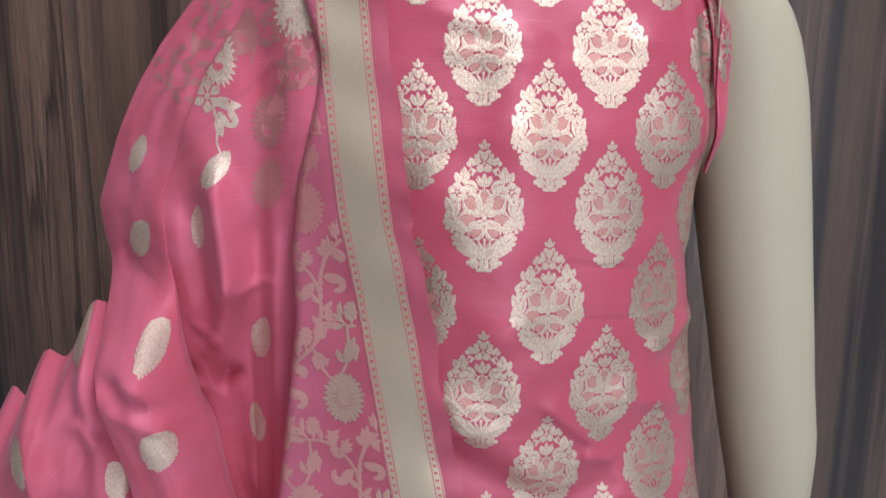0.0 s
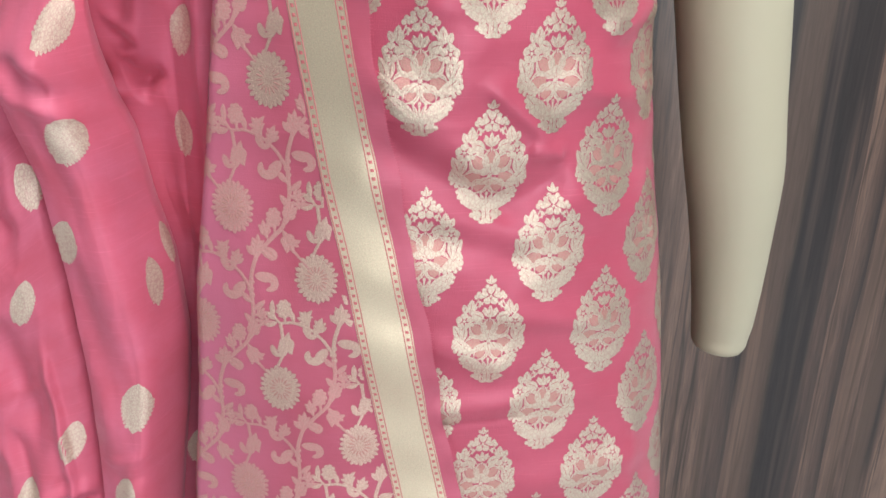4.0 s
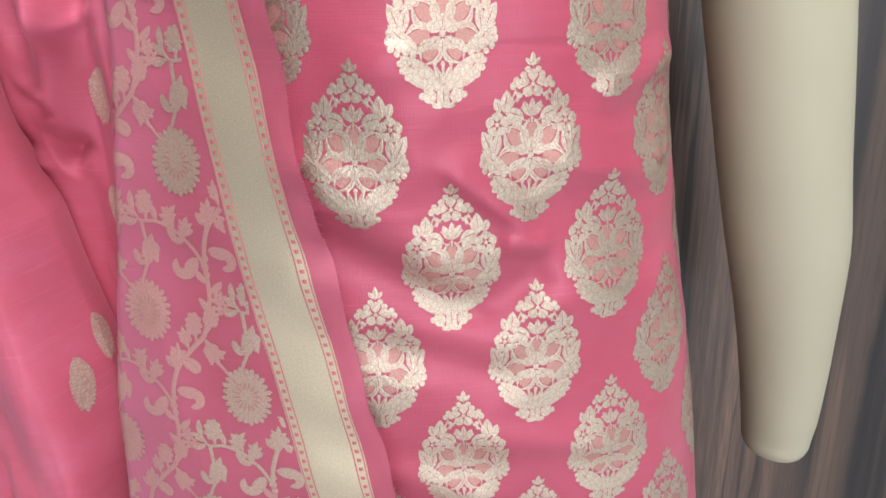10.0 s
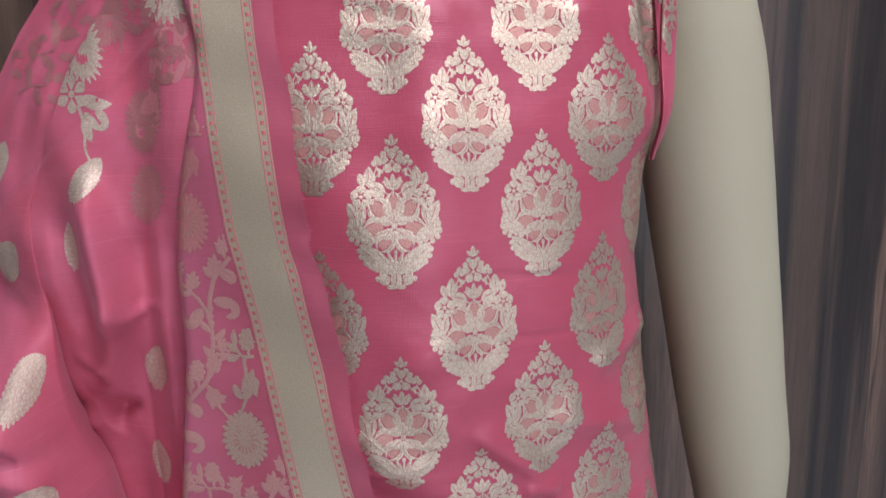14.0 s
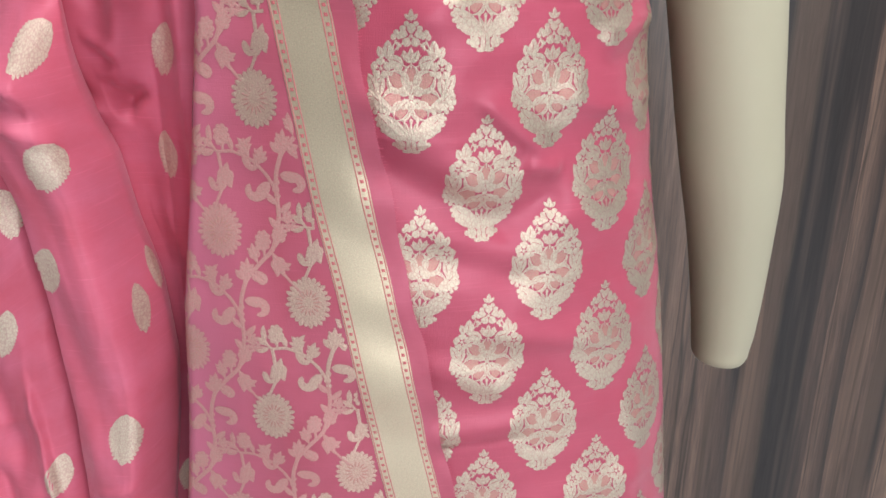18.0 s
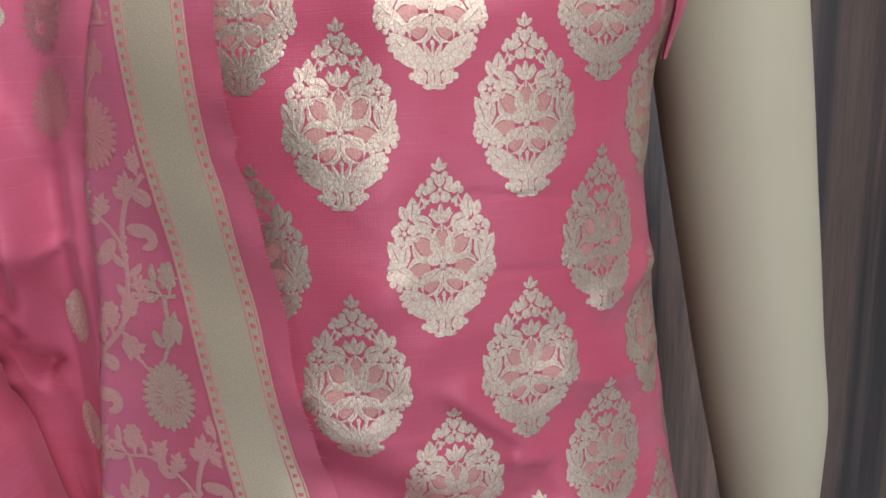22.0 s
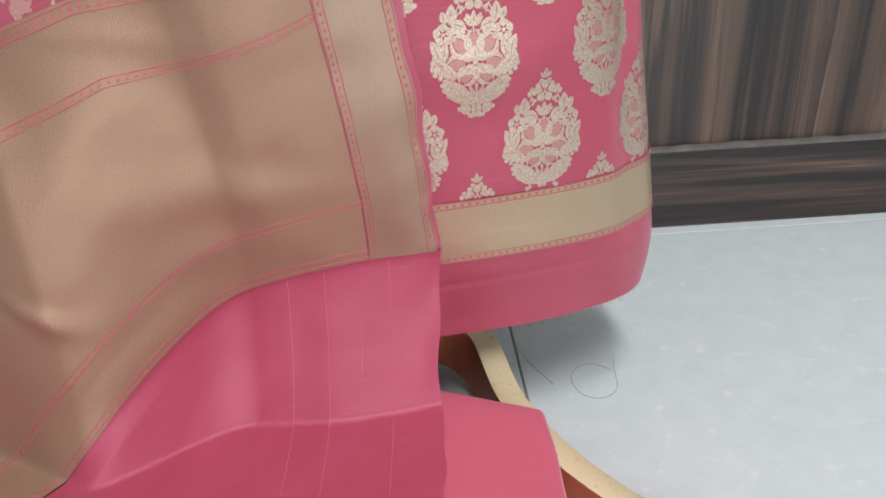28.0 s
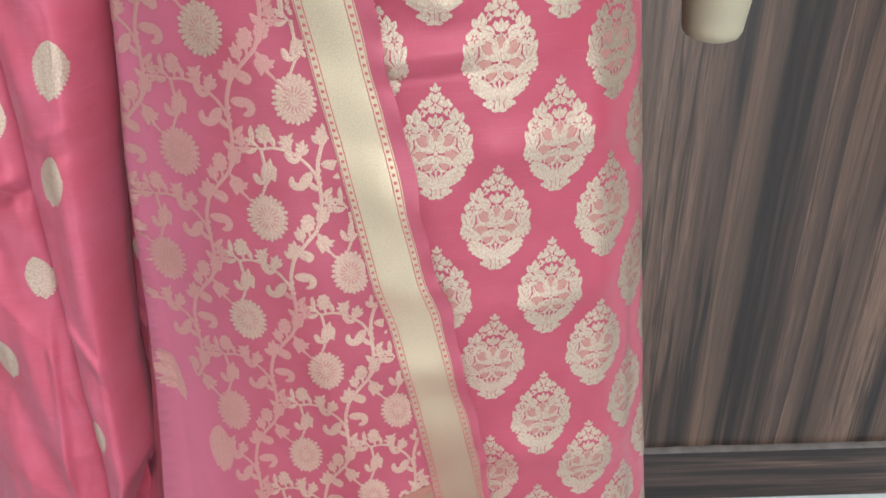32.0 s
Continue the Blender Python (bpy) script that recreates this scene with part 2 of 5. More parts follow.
def wood_mat(name, along, tone=1.0):
    """Dark laminate with long streaks; along: the axis of the grain."""
    m = Mat(name, 0.42)
    stretch = {"z": (1, 1, 0.03), "x": (0.03, 1, 1)}[along]
    v = m.coords(stretch)
    big = m.noise(v, 14.0, 2.0, 0.5)
    mid = m.noise(v, 48.0, 3.0, 0.55)
    thin = m.noise(v, 210.0, 2.0, 0.5)
    fine = m.noise(m.coords({"z": (1, 1, 0.04), "x": (0.04, 1, 1)}[along]), 700.0, 3.0, 0.6)
    s = m.math("ADD", m.math("ADD", m.math("MULTIPLY", big, 0.52), m.math("MULTIPLY", mid, 0.38)), m.math("MULTIPLY", thin, 0.10))
    c = m.ramp(s, [(p, tuple(tone * q for q in col)) for p, col in ((0.42, (0.014, 0.010, 0.010)), (0.47, (0.050, 0.033, 0.028)), (0.51, (0.115, 0.070, 0.053)), (0.57, (0.185, 0.115, 0.086)), (0.66, (0.235, 0.150, 0.11)))])
    c = m.mix(m.math("MULTIPLY", m.ramp(fine, [(0.35, (0, 0, 0)), (0.7, (1, 1, 1))]), 0.6), c, (0.032, 0.025, 0.024))
    edge = m.math("SUBTRACT", 1.0, m.math("MULTIPLY", m.math("ABSOLUTE", m.math("SUBTRACT", m.noise(v, 24.0, 4.0, 0.6), 0.5)), 45.0))
    c = m.mix(m.math("MULTIPLY", m.math("MAXIMUM", edge, 0.0), 0.75), c, (0.012, 0.010, 0.010))
    if along == "z":
        # brown streaks, then dark ones that fade to one side
        sx = m.n("ShaderNodeSeparateXYZ")
        m.l(m.coords(), sx.inputs[0])
        wob = m.math("MULTIPLY_ADD", m.noise(m.coords((1, 1, 0.5)), 5.0, 2.0), 0.02, -0.01)
        x = m.math("ADD", sx.outputs[0], wob)
        for centre, wide, much in ((0.331, 0.020, 0.45), (0.284, 0.006, 0.4), (0.442, 0.010, 0.3), (0.470, 0.009, 0.4), (-0.352, 0.022, 0.3)):
            g = m.math("SUBTRACT", 1.0, m.math("DIVIDE", m.math("ABSOLUTE", m.math("SUBTRACT", x, centre)), wide))
            c = m.mix(m.math("MULTIPLY", m.ramp(g, [(0.0, (0, 0, 0)), (0.35, (1, 1, 1))]), m.math("MULTIPLY_ADD", fine, much, 0.3 * much)), c, tuple(tone * q for q in (0.155, 0.098, 0.070)))
        for edge, wide, much in ((0.430, 0.020, 0.9), (0.403, 0.024, 0.75), (0.311, 0.03, 0.6), (-0.315, 0.03, 0.85), (-0.393, 0.012, 0.8), (0.62, 0.05, 0.7)):
            g = m.math("DIVIDE", m.math("SUBTRACT", x, edge - wide), wide)
            inside = m.math("MULTIPLY", m.math("GREATER_THAN", g, 0.0), m.math("LESS_THAN", g, 1.0))
            c = m.mix(m.math("MULTIPLY", m.math("MULTIPLY", m.math("MULTIPLY", inside, g), m.math("MULTIPLY_ADD", mid, 0.9, 0.35)), much), c, (0.016, 0.014, 0.016))
    m.base(c)
    m.bump(fine, 0.12, 0.0004)
    m.l(m.math("MULTIPLY_ADD", fine, 0.16, 0.24), m.b.inputs["Roughness"])
    m.b.inputs["Specular IOR Level"].default_value = 0.5
    return m.m


WOOD = wood_mat("dark_wood_laminate", "z", 1.04)
SKIRT = wood_mat("dark_skirting_laminate", "x", 1.6)


def speckled(name, a, b, rough, scale=30.0, fleck=300.0, bump=0.05, dark=None):
    m = Mat(name, rough)
    v = m.coords()
    c = m.mix(m.noise(v, scale, 5.0), a, b)
    f = m.noise(v, fleck, 3.0)
    if dark:
        c = m.mix(m.ramp(f, [(0.60, (0, 0, 0)), (0.72, (1, 1, 1))]), c, dark)
    m.base(c)
    m.bump(f, bump, 0.0005)
    return m.m


FLOOR = speckled("pale_grey_tile", (0.63, 0.71, 0.745), (0.79, 0.845, 0.87), 0.34, 40.0, 75.0, 0.05, (0.80, 0.84, 0.85))
GROUT = speckled("grey_grout", (0.30, 0.31, 0.31), (0.4, 0.41, 0.4), 0.8)
BEIGE = speckled("beige_paint", (0.24, 0.22, 0.20), (0.29, 0.27, 0.25), 0.6, 4.0, 200.0, 0.04)
PAINT = speckled("white_paint", (0.74, 0.75, 0.76), (0.80, 0.81, 0.82), 0.55, 5.0, 200.0, 0.04)
CREAM = speckled("cream_cloth", (0.44, 0.405, 0.29), (0.50, 0.465, 0.34), 0.62, 9.0, 900.0, 0.12)
LEDGE = speckled("dusty_ledge", (0.07, 0.06, 0.058), (0.20, 0.18, 0.17), 0.7, 60.0, 500.0, 0.2)
CREAMW = speckled("cream_lacquered_wood", (0.62, 0.50, 0.31), (0.70, 0.58, 0.38), 0.5, 25.0, 300.0, 0.1, (0.45, 0.36, 0.24))
ORANGEW = speckled("red_brown_wood", (0.34, 0.085, 0.04), (0.42, 0.12, 0.055), 0.5, 20.0)
DARKM = speckled("dark_metal", (0.05, 0.045, 0.05), (0.08, 0.07, 0.075), 0.5)
THREAD = speckled("dark_thread", (0.42, 0.36, 0.35), (0.5, 0.43, 0.41), 0.7)


# ---- mesh helpers ----
def mesh_ob(name, verts, faces, mat, parent=None, label="", uvs=None, smooth=True):
    me = bpy.data.meshes.new(name)
    me.from_pydata([tuple(map(float, v)) for v in verts], [], faces)
    me.materials.append(mat)
    if smooth:
        me.polygons.foreach_set("use_smooth", [True] * len(me.polygons))
    if uvs is not None:
        lay = me.uv_layers.new(name="UVMap")
        idx = np.empty(len(me.loops), dtype=np.int32)
        me.loops.foreach_get("vertex_index", idx)
        lay.data.foreach_set("uv", np.asarray(uvs, dtype=np.float32)[idx].ravel())
    ob = new(name, me)
    if parent:
        ob.parent = parent
    if label:
        tagged(ob, label)
    return ob


def part(name, bm, mat, parent=None, label="", smooth=False):
    me = bpy.data.meshes.new(name)
    bm.to_mesh(me)
    bm.free()
    me.materials.append(mat)
    if smooth:
        me.polygons.foreach_set("use_smooth", [True] * len(me.polygons))
    ob = new(name, me)
    if parent:
        ob.parent = parent
    if label:
        tagged(ob, label)
    return ob


def box_bm(lo, hi, bevel=0.0, seg=2):
    bm = bmesh.new()
    bmesh.ops.create_cube(bm, size=1.0)
    for v in bm.verts:
        v.co = Vector([l + (c + 0.5) * (h - l) for c, l, h in zip(v.co, lo, hi)])
    if bevel:
        bmesh.ops.bevel(bm, geom=list(bm.edges), offset=bevel, segments=seg, affect="EDGES", profile=0.5)
    return bm


def empty(name, at=(0, 0, 0)):
    ob = new(name)
    ob.location = at
    return ob


def curve(z, table):
    """Smooth value at z from rows of (z, value), in falling z."""
    zs, vs = [r[0] for r in table][::-1], [r[1] for r in table][::-1]
    return np.interp(z, zs, vs)


def blur(a, k, axis):
    ker = np.hanning(k + 2)[1:-1]
    ker /= ker.sum()
    pad = [(0, 0)] * a.ndim
    pad[axis] = (k // 2, k // 2)
    b = np.pad(a, pad, mode="edge")
    return np.apply_along_axis(lambda r: np.convolve(r, ker, mode="valid"), axis, b)


def crumple(A, B, seed, fa, fb, sharp=2.0):
    """Sharp-ridged creases over a grid of places (A, B), 0 to 1."""
    out = np.zeros(A.shape)
    for idx in np.ndindex(A.shape):
        a, b = A[idx], B[idx]
        n1 = 1 - min(1.0, 2.2 * abs(noise.noise((a * fa + b * 7, b * fb - a * 9, seed))))
        n2 = 1 - min(1.0, 2.2 * abs(noise.noise((a * fa * 2.1 - b * 13, b * fb * 1.9 + a * 11, seed + 5))))
        out[idx] = n1 ** sharp + 0.45 * n2 ** sharp
    return out


class Sheet:
    """A cloth laid out on a grid: P[i, j] is the place at u[i], v[j] (metres of cloth)."""

    def __init__(self, u, v, P):
        self.u, self.v, self.P = np.asarray(u), np.asarray(v), np.asarray(P)
        du, dv = np.gradient(self.P, axis=0), np.gradient(self.P, axis=1)
        n = np.cross(du, dv)
        n /= np.linalg.norm(n, axis=-1, keepdims=True) + 1e-12
        if n[..., 1].mean() > 0:
            n = -n
        self.N = n

    def at(self, u, v, h=0.0):
        """Places of points (u, v), h above the cloth."""
        u, v = np.asarray(u, float), np.asarray(v, float)
        a = np.clip((u - self.u[0]) / (self.u[-1] - self.u[0]) * (len(self.u) - 1), 0, len(self.u) - 1.001)
        b = np.clip((v - self.v[0]) / (self.v[-1] - self.v[0]) * (len(self.v) - 1), 0, len(self.v) - 1.001)
        i, j = a.astype(int), b.astype(int)
        fa, fb = (a - i)[..., None], (b - j)[..., None]

        def mixed(A):
            return (A[i, j] * (1 - fa) + A[i + 1, j] * fa) * (1 - fb) + (A[i, j + 1] * (1 - fa) + A[i + 1, j + 1] * fa) * fb

        return mixed(self.P) + mixed(self.N) * np.asarray(h)[..., None]

    def build(self, name, mat, parent, label="", keep=None, thick=0.0007):
        nu, nv = len(self.u), len(self.v)
        idx = np.arange(nu * nv).reshape(nu, nv)
        front, back = self.P.reshape(-1, 3), (self.P - self.N * thick).reshape(-1, 3)
        ok = np.ones((nu - 1, nv - 1), bool) if keep is None else keep[:-1, :-1] & keep[1:, :-1] & keep[:-1, 1:] & keep[1:, 1:]
        a, b, c, d = idx[:-1, :-1][ok], idx[1:, :-1][ok], idx[1:, 1:][ok], idx[:-1, 1:][ok]
        q = np.stack([a, b, c, d], 1)
        faces = np.concatenate([q, q[:, ::-1] + nu * nv])
        uu, vv = np.meshgrid(self.u, self.v, indexing="ij")
        uv = np.stack([uu.ravel(), vv.ravel()], 1)
        return mesh_ob(name, np.concatenate([front, back]), faces.tolist(), mat, parent, label, np.concatenate([uv, uv]))


# ---- woven figures, drawn flat: lists of strips (left edge, right edge) ----
def leaf(x, y, length, width, ang, bend=0.0, k=9, blunt=0.8):
    """A leaf from (x, y) towards ang degrees."""
    t = np.linspace(0, 1, k)
    a = radians(ang) + bend * (t - 0.3)
    step = length / (k - 1)
    cx = x + np.concatenate([[0], np.cumsum(np.cos(a[:-1]) * step)])
    cy = y + np.concatenate([[0], np.cumsum(np.sin(a[:-1]) * step)])
    w = width / 2 * np.clip(np.sin(np.pi * t ** blunt), 0, 1) ** 0.75 + 0.00012
    return np.stack([cx - np.sin(a) * w, cy + np.cos(a) * w], 1), np.stack([cx + np.sin(a) * w, cy - np.cos(a) * w], 1)


def stroke(pts, width, k=4, taper=0.6):
    """A stem through points."""
    p = np.array(pts, float)
    t = np.linspace(0, len(p) - 1, (len(p) - 1) * k + 1)
    c = np.stack([np.interp(t, range(len(p)), p[:, n]) for n in (0, 1)], 1)
    if len(c) > 5:
        c[1:-1] = (c[:-2] + 2 * c[1:-1] + c[2:]) / 4
    d = np.gradient(c, axis=0)
    d /= np.linalg.norm(d, axis=1, keepdims=True) + 1e-12
    w = width / 2 * np.linspace(1, taper, len(c))[:, None]
    n = np.stack([-d[:, 1], d[:, 0]], 1)
    return c + n * w, c - n * w


def disc(x, y, rx, ry=None, k=9):
    t = np.linspace(0, np.pi, k)
    ry = ry or rx
    px = x + rx * np.cos(t)
    return np.stack([px, y + ry * np.sin(t)], 1), np.stack([px, y - ry * np.sin(t)], 1)


def blossom(x, y, r, petals=5, turn=90, fat=0.95):
    out = [leaf(x + 0.22 * r * np.cos(radians(turn + 360 * i / petals)), y + 0.22 * r * np.sin(radians(turn + 360 * i / petals)), r * 0.8, fat * r * 3.6 / petals, turn + 360 * i / petals, 0, 7, 1.35) for i in range(petals)]
    return out + [disc(x, y, r * 0.2, k=6)]


def comma(x, y, size, ang, hand=1):
    """A paisley: a leaf, fat near its root, that curls over at the tip."""
    k = 13
    t = np.linspace(0, 1, k)
    a = radians(ang) + hand * 6.0 * np.clip(t - 0.36, 0, 1) ** 1.1
    step = size * 1.9 / (k - 1)
    cx = x + np.concatenate([[0], np.cumsum(np.cos(a[:-1]) * step)])
    cy = y + np.concatenate([[0], np.cumsum(np.sin(a[:-1]) * step)])
    w = size * 0.25 * np.sin(np.pi * np.clip(t, 0, 1) ** 0.62) ** 0.8 + size * 0.07 * (0.5 + t)
    return np.stack([cx - np.sin(a) * w, cy + np.cos(a) * w], 1), np.stack([cx + np.sin(a) * w, cy - np.cos(a) * w], 1)


def woven(name, sheet, strips, mat, parent, label="", h=0.00028, ok=None, hearts=(), hearts_mat=None, vein=False, hearts_at=0.62):
    """One mesh of strips laid on a cloth, its ridge a little proud of its edges; hearts take a second yarn."""
    V, UV, F, kinds = [], [], [], []
    n = 0
    for q, (a, b) in enumerate(list(strips) + list(hearts)):
        mid = (a + b) / 2
        k = len(a)
        inside = ok(mid) if ok is not None else np.ones(k, bool)
        if inside.sum() < 2:
            continue
        hq = h if q < len(strips) else h * hearts_at
        wide = np.linalg.norm(a - b, axis=1)
        run = np.linalg.norm(np.diff(mid, axis=0), axis=1).sum()
        t = np.linspace(0, 1, k)
        # long leaves show the ground along their midrib
        cleft = np.clip(np.minimum(t - 0.12, 0.88 - t) * 4, 0, 1) * 0.034 * (vein and q < len(strips) and run > 1.35 * wide.max() and wide.max() > 0.0019)
        l, r = mid + (a - b) * cleft[:, None], mid - (a - b) * cleft[:, None]
        V.append(np.concatenate([sheet.at(e[:, 0], e[:, 1], np.full(k, hq * f)) for e, f in ((a, 0.8), (l, 1.0), (r, 1.0), (b, 0.8))]))
        UV.append(np.concatenate([a, l, r, b]))
        for i in range(k - 1):
            if not (inside[i] and inside[i + 1]):
                continue
            F.append((n + i, n + i + 1, n + k + i + 1, n + k + i))
            F.append((n + 2 * k + i, n + 2 * k + i + 1, n + 3 * k + i + 1, n + 3 * k + i))
            kinds += [int(q >= len(strips))] * 2
        n += 4 * k
    if not F:
        return None
    ob = mesh_ob(name, np.concatenate(V), F, mat, parent, label, np.concatenate(UV))
    if hearts_mat:
        ob.data.materials.append(hearts_mat)
        ob.data.polygons.foreach_set("material_index", kinds)
    return ob


def moved(strips, dx, dy, sx=1.0, sy=1.0):
    return [(a * (sx, sy) + (dx, dy), b * (sx, sy) + (dx, dy)) for a, b in strips]


def mirror(strips):
    return strips + [(a * (-1, 1), b * (-1, 1)) for a, b in strips]


# ---- the room ----
WY = 0.313
wall = tagged(part("wall_north", box_bm((-1.9, WY, 0.0), (0.612, WY + 0.06, 2.7)), WOOD), "wall panelled in dark brown streaked wood laminate", "wall", kind="structure")
skirt = tagged(part("baseboard", box_bm((-1.9, WY - 0.008, 0.0), (0.612, WY - 0.0005, 0.081), 0.001, 1), SKIRT), "dark wood laminate skirting with a dusty top edge", "baseboard", kind="structure")
rng = np.random.default_rng(3)
xs = np.linspace(-1.9, 0.612, 600)
top = 0.0815 + 0.0012 * np.clip(blur(rng.normal(size=600), 9, 0) * 2.2, 0, 2)
vv = [(x, y, z) for x, h in zip(xs, top) for y, z in ((WY - 0.0095, 0.0795), (WY - 0.0095, h), (WY - 0.0004, h + 0.0006))]
ff = [(3 * i + k, 3 * i + k + 1, 3 * i + k + 4, 3 * i + k + 3) for i in range(599) for k in (0, 1)]
mesh_ob("dust_line", vv, ff, LEDGE, skirt, "ragged greyish line of dust and sealant")
floor = tagged(part("floor", box_bm((-1.9, -2.9, -0.08), (2.2, WY + 0.06, -0.003)), GROUT), "pale blue-grey speckled tile floor with thin joints", "floor", kind="structure")
tile = 0.9
tiles = {}
for i in range(-4, 5):
    for j in range(0, 7):
        x0, x1 = max(-1.9, -0.782 + i * tile + 0.0008), min(2.2, -0.782 + (i + 1) * tile - 0.0008)
        y1 = WY - 0.021 - (j - 1) * tile - 0.0008 if j else WY
        y0 = WY - 0.021 - j * tile + 0.0008
        if x1 - x0 < 0.01 or y0 < -2.9:
            continue
        key = (round(x1 - x0, 4), round(y1 - y0, 4))
        if key not in tiles:
            bm = box_bm((0, 0, -0.01), (x1 - x0, y1 - y0, 0.0), 0.0006, 1)
            me = bpy.data.meshes.new("tile")
            bm.to_mesh(me)
            bm.free()
            me.materials.append(FLOOR)
            tiles[key] = me
        ob = new("tile", tiles[key])
        ob.location, ob.parent = (x0, y0, 0), floor
for name, lo, hi, mat, lab in (
    ("wall_south_west", (-1.9, -2.96, 0), (0.05, -2.9, 2.7), BEIGE, "plain beige painted wall beside the shop front"),
    ("wall_south_east", (1.6, -2.96, 0), (2.2, -2.9, 2.7), BEIGE, "plain beige painted wall beside the shop front"),
    ("wall_south_over", (0.05, -2.96, 2.1), (1.6, -2.9, 2.7), BEIGE, "plain beige painted wall over the shop front"),
    ("wall_west", (-1.96, -2.9, 0), (-1.9, WY + 0.06, 2.7), BEIGE, "plain beige painted wall"),
    ("wall_east", (2.2, -2.9, 0), (2.26, WY + 0.06, 2.7), BEIGE, "plain beige painted wall"),
    ("wall_north_white", (0.66, WY - 0.012, 0), (2.2, WY + 0.06, 2.7), PAINT, "white painted wall beside the wood panelling"),
):
    tagged(part(name, box_bm(lo, hi), mat), lab, "wall", kind="structure")
tagged(part("ceiling", box_bm((-1.96, -2.96, 2.7), (2.26, WY + 0.06, 2.76)), PAINT), "plain white ceiling", "ceiling", kind="structure")
jamb = tagged(empty("door_frame", (0.612, WY, 0)), "white painted door frame beside the panelling", "door frame", kind="structure")
for name, lo, hi in (("jamb", (0.0005, -0.022, 0), (0.022, 0.05, 2.1)), ("stop", (0.022, -0.014, 0), (0.048, 0.05, 2.1))):
    part(name, box_bm(lo, hi, 0.002), PAINT, jamb)

# ---- kameez: a length of silk round the form ----
XC = -0.047
EDGE = [(1.2, 0.118), (1.143, 0.121), (1.109, 0.124), (1.06, 0.117), (1.019, 0.107), (0.962, 0.103), (0.916, 0.107), (0.903, 0.108), (0.851, 0.115), (0.769, 0.129), (0.679, 0.142), (0.642, 0.146), (0.558, 0.155), (0.462, 0.166), (0.35, 0.179), (0.232, 0.194), (0.171, 0.203), (0.139, 0.207), (0.115, 0.210), (0.095, 0.209), (0.07, 0.203)]
FRONT = [(1.2, 0.062), (1.163, 0.055), (1.144, 0.05), (1.096, 0.037), (1.045, 0.016), (0.989, 0.006), (0.93, 0.002), (0.874, 0.001), (0.819, 0.004), (0.76, 0.005), (0.7, 0.009), (0.647, 0.011), (0.592, 0.011), (0.478, 0.013), (0.36, 0.015), (0.2, 0.018), (0.13, 0.023), (0.095, 0.028)]
POWER = [(1.2, 2.6), (1.1, 2.5), (0.95, 2.3), (0.82, 2.05), (0.7, 2.45), (0.5, 2.65), (0.25, 2.6), (0.09, 2.5)]
YC = [(1.2, 0.115), (1.0, 0.1), (0.5, 0.1), (0.25, 0.105), (0.09, 0.108)]


def fold(x, z, x0, z0, x1, z1, wide, amp, lean=0.0):
    """A ridge (amp > 0 stands out) along a line, fading at its ends."""
    dx, dz = x1 - x0, z1 - z0
    ll = dx * dx + dz * dz
    t = ((x - x0) * dx + (z - z0) * dz) / ll
    d = ((x - x0) * -dz + (z - z0) * dx) / math.sqrt(ll)
    w = np.where(d * lean > 0, wide * 0.45, wide) if lean else wide
    return amp * np.exp(-((d / w) ** 2)) * np.exp(-np.clip(np.abs(t - 0.5) - 0.3, 0, 9) ** 2 / 0.03)


FOLDS = [
    (-0.08, 0.885, 0.0, 0.826, 0.015, 0.0030, 0), (-0.075, 0.848, 0.01, 0.800, 0.013, -0.0038, 0), (0.0, 0.80, 0.045, 0.826, 0.012, -0.003, 0),
    (-0.010, 0.882, 0.034, 0.845, 0.011, 0.0028, -1), (0.018, 0.842, 0.042, 0.838, 0.006, 0.003, 0), (0.035, 0.885, 0.10, 0.862, 0.017, 0.0026, -1),
    (0.06, 0.910, 0.105, 0.925, 0.009, 0.0032, 0), (0.03, 0.815, 0.11, 0.795, 0.018, 0.003, 0), (-0.08, 0.98, -0.03, 0.915, 0.020, 0.0030, 0),
    (-0.09, 1.03, -0.03, 0.96, 0.02, 0.003, 0), (-0.09, 1.125, 0.0, 1.10, 0.008, 0.0015, 0), (-0.08, 1.10, 0.02, 1.085, 0.009, 0.0012, 0), (0.05, 1.12, 0.10, 1.03, 0.02, 0.004, 0), (-0.028, 1.14, -0.026, 0.86, 0.022, 0.0034, 0),
    (-0.05, 0.79, 0.03, 0.765, 0.012, -0.003, 0), (0.0, 0.735, 0.09, 0.72, 0.01, 0.0022, 0), (-0.04, 0.66, 0.03, 0.668, 0.008, 0.002, 0), (-0.045, 0.715, 0.02, 0.69, 0.010, 0.0018, 0),
    (0.02, 0.60, 0.12, 0.61, 0.015, 0.002, 0), (0.03, 0.47, 0.14, 0.50, 0.015, 0.002, 0), (0.04, 0.35, 0.15, 0.33, 0.02, 0.0025, 0),
    (0.06, 0.25, 0.17, 0.27, 0.02, 0.0025, 0), (0.10, 0.70, 0.135, 0.30, 0.012, 0.0025, 0), (0.15, 0.52, 0.185, 0.13, 0.009, -0.003, 0),
]
CREASES = [(0.0, 0.9698, 0.050, 0.965, 0.0014, -0.0013), (0.006, 0.9345, 0.055, 0.933, 0.0014, -0.0013), (-0.045, 0.9405, -0.010, 0.936, 0.0014, -0.0008), (-0.04, 0.648, 0.03, 0.654, 0.002, -0.0012), (0.02, 0.118, 0.18, 0.122, 0.002, -0.001)]

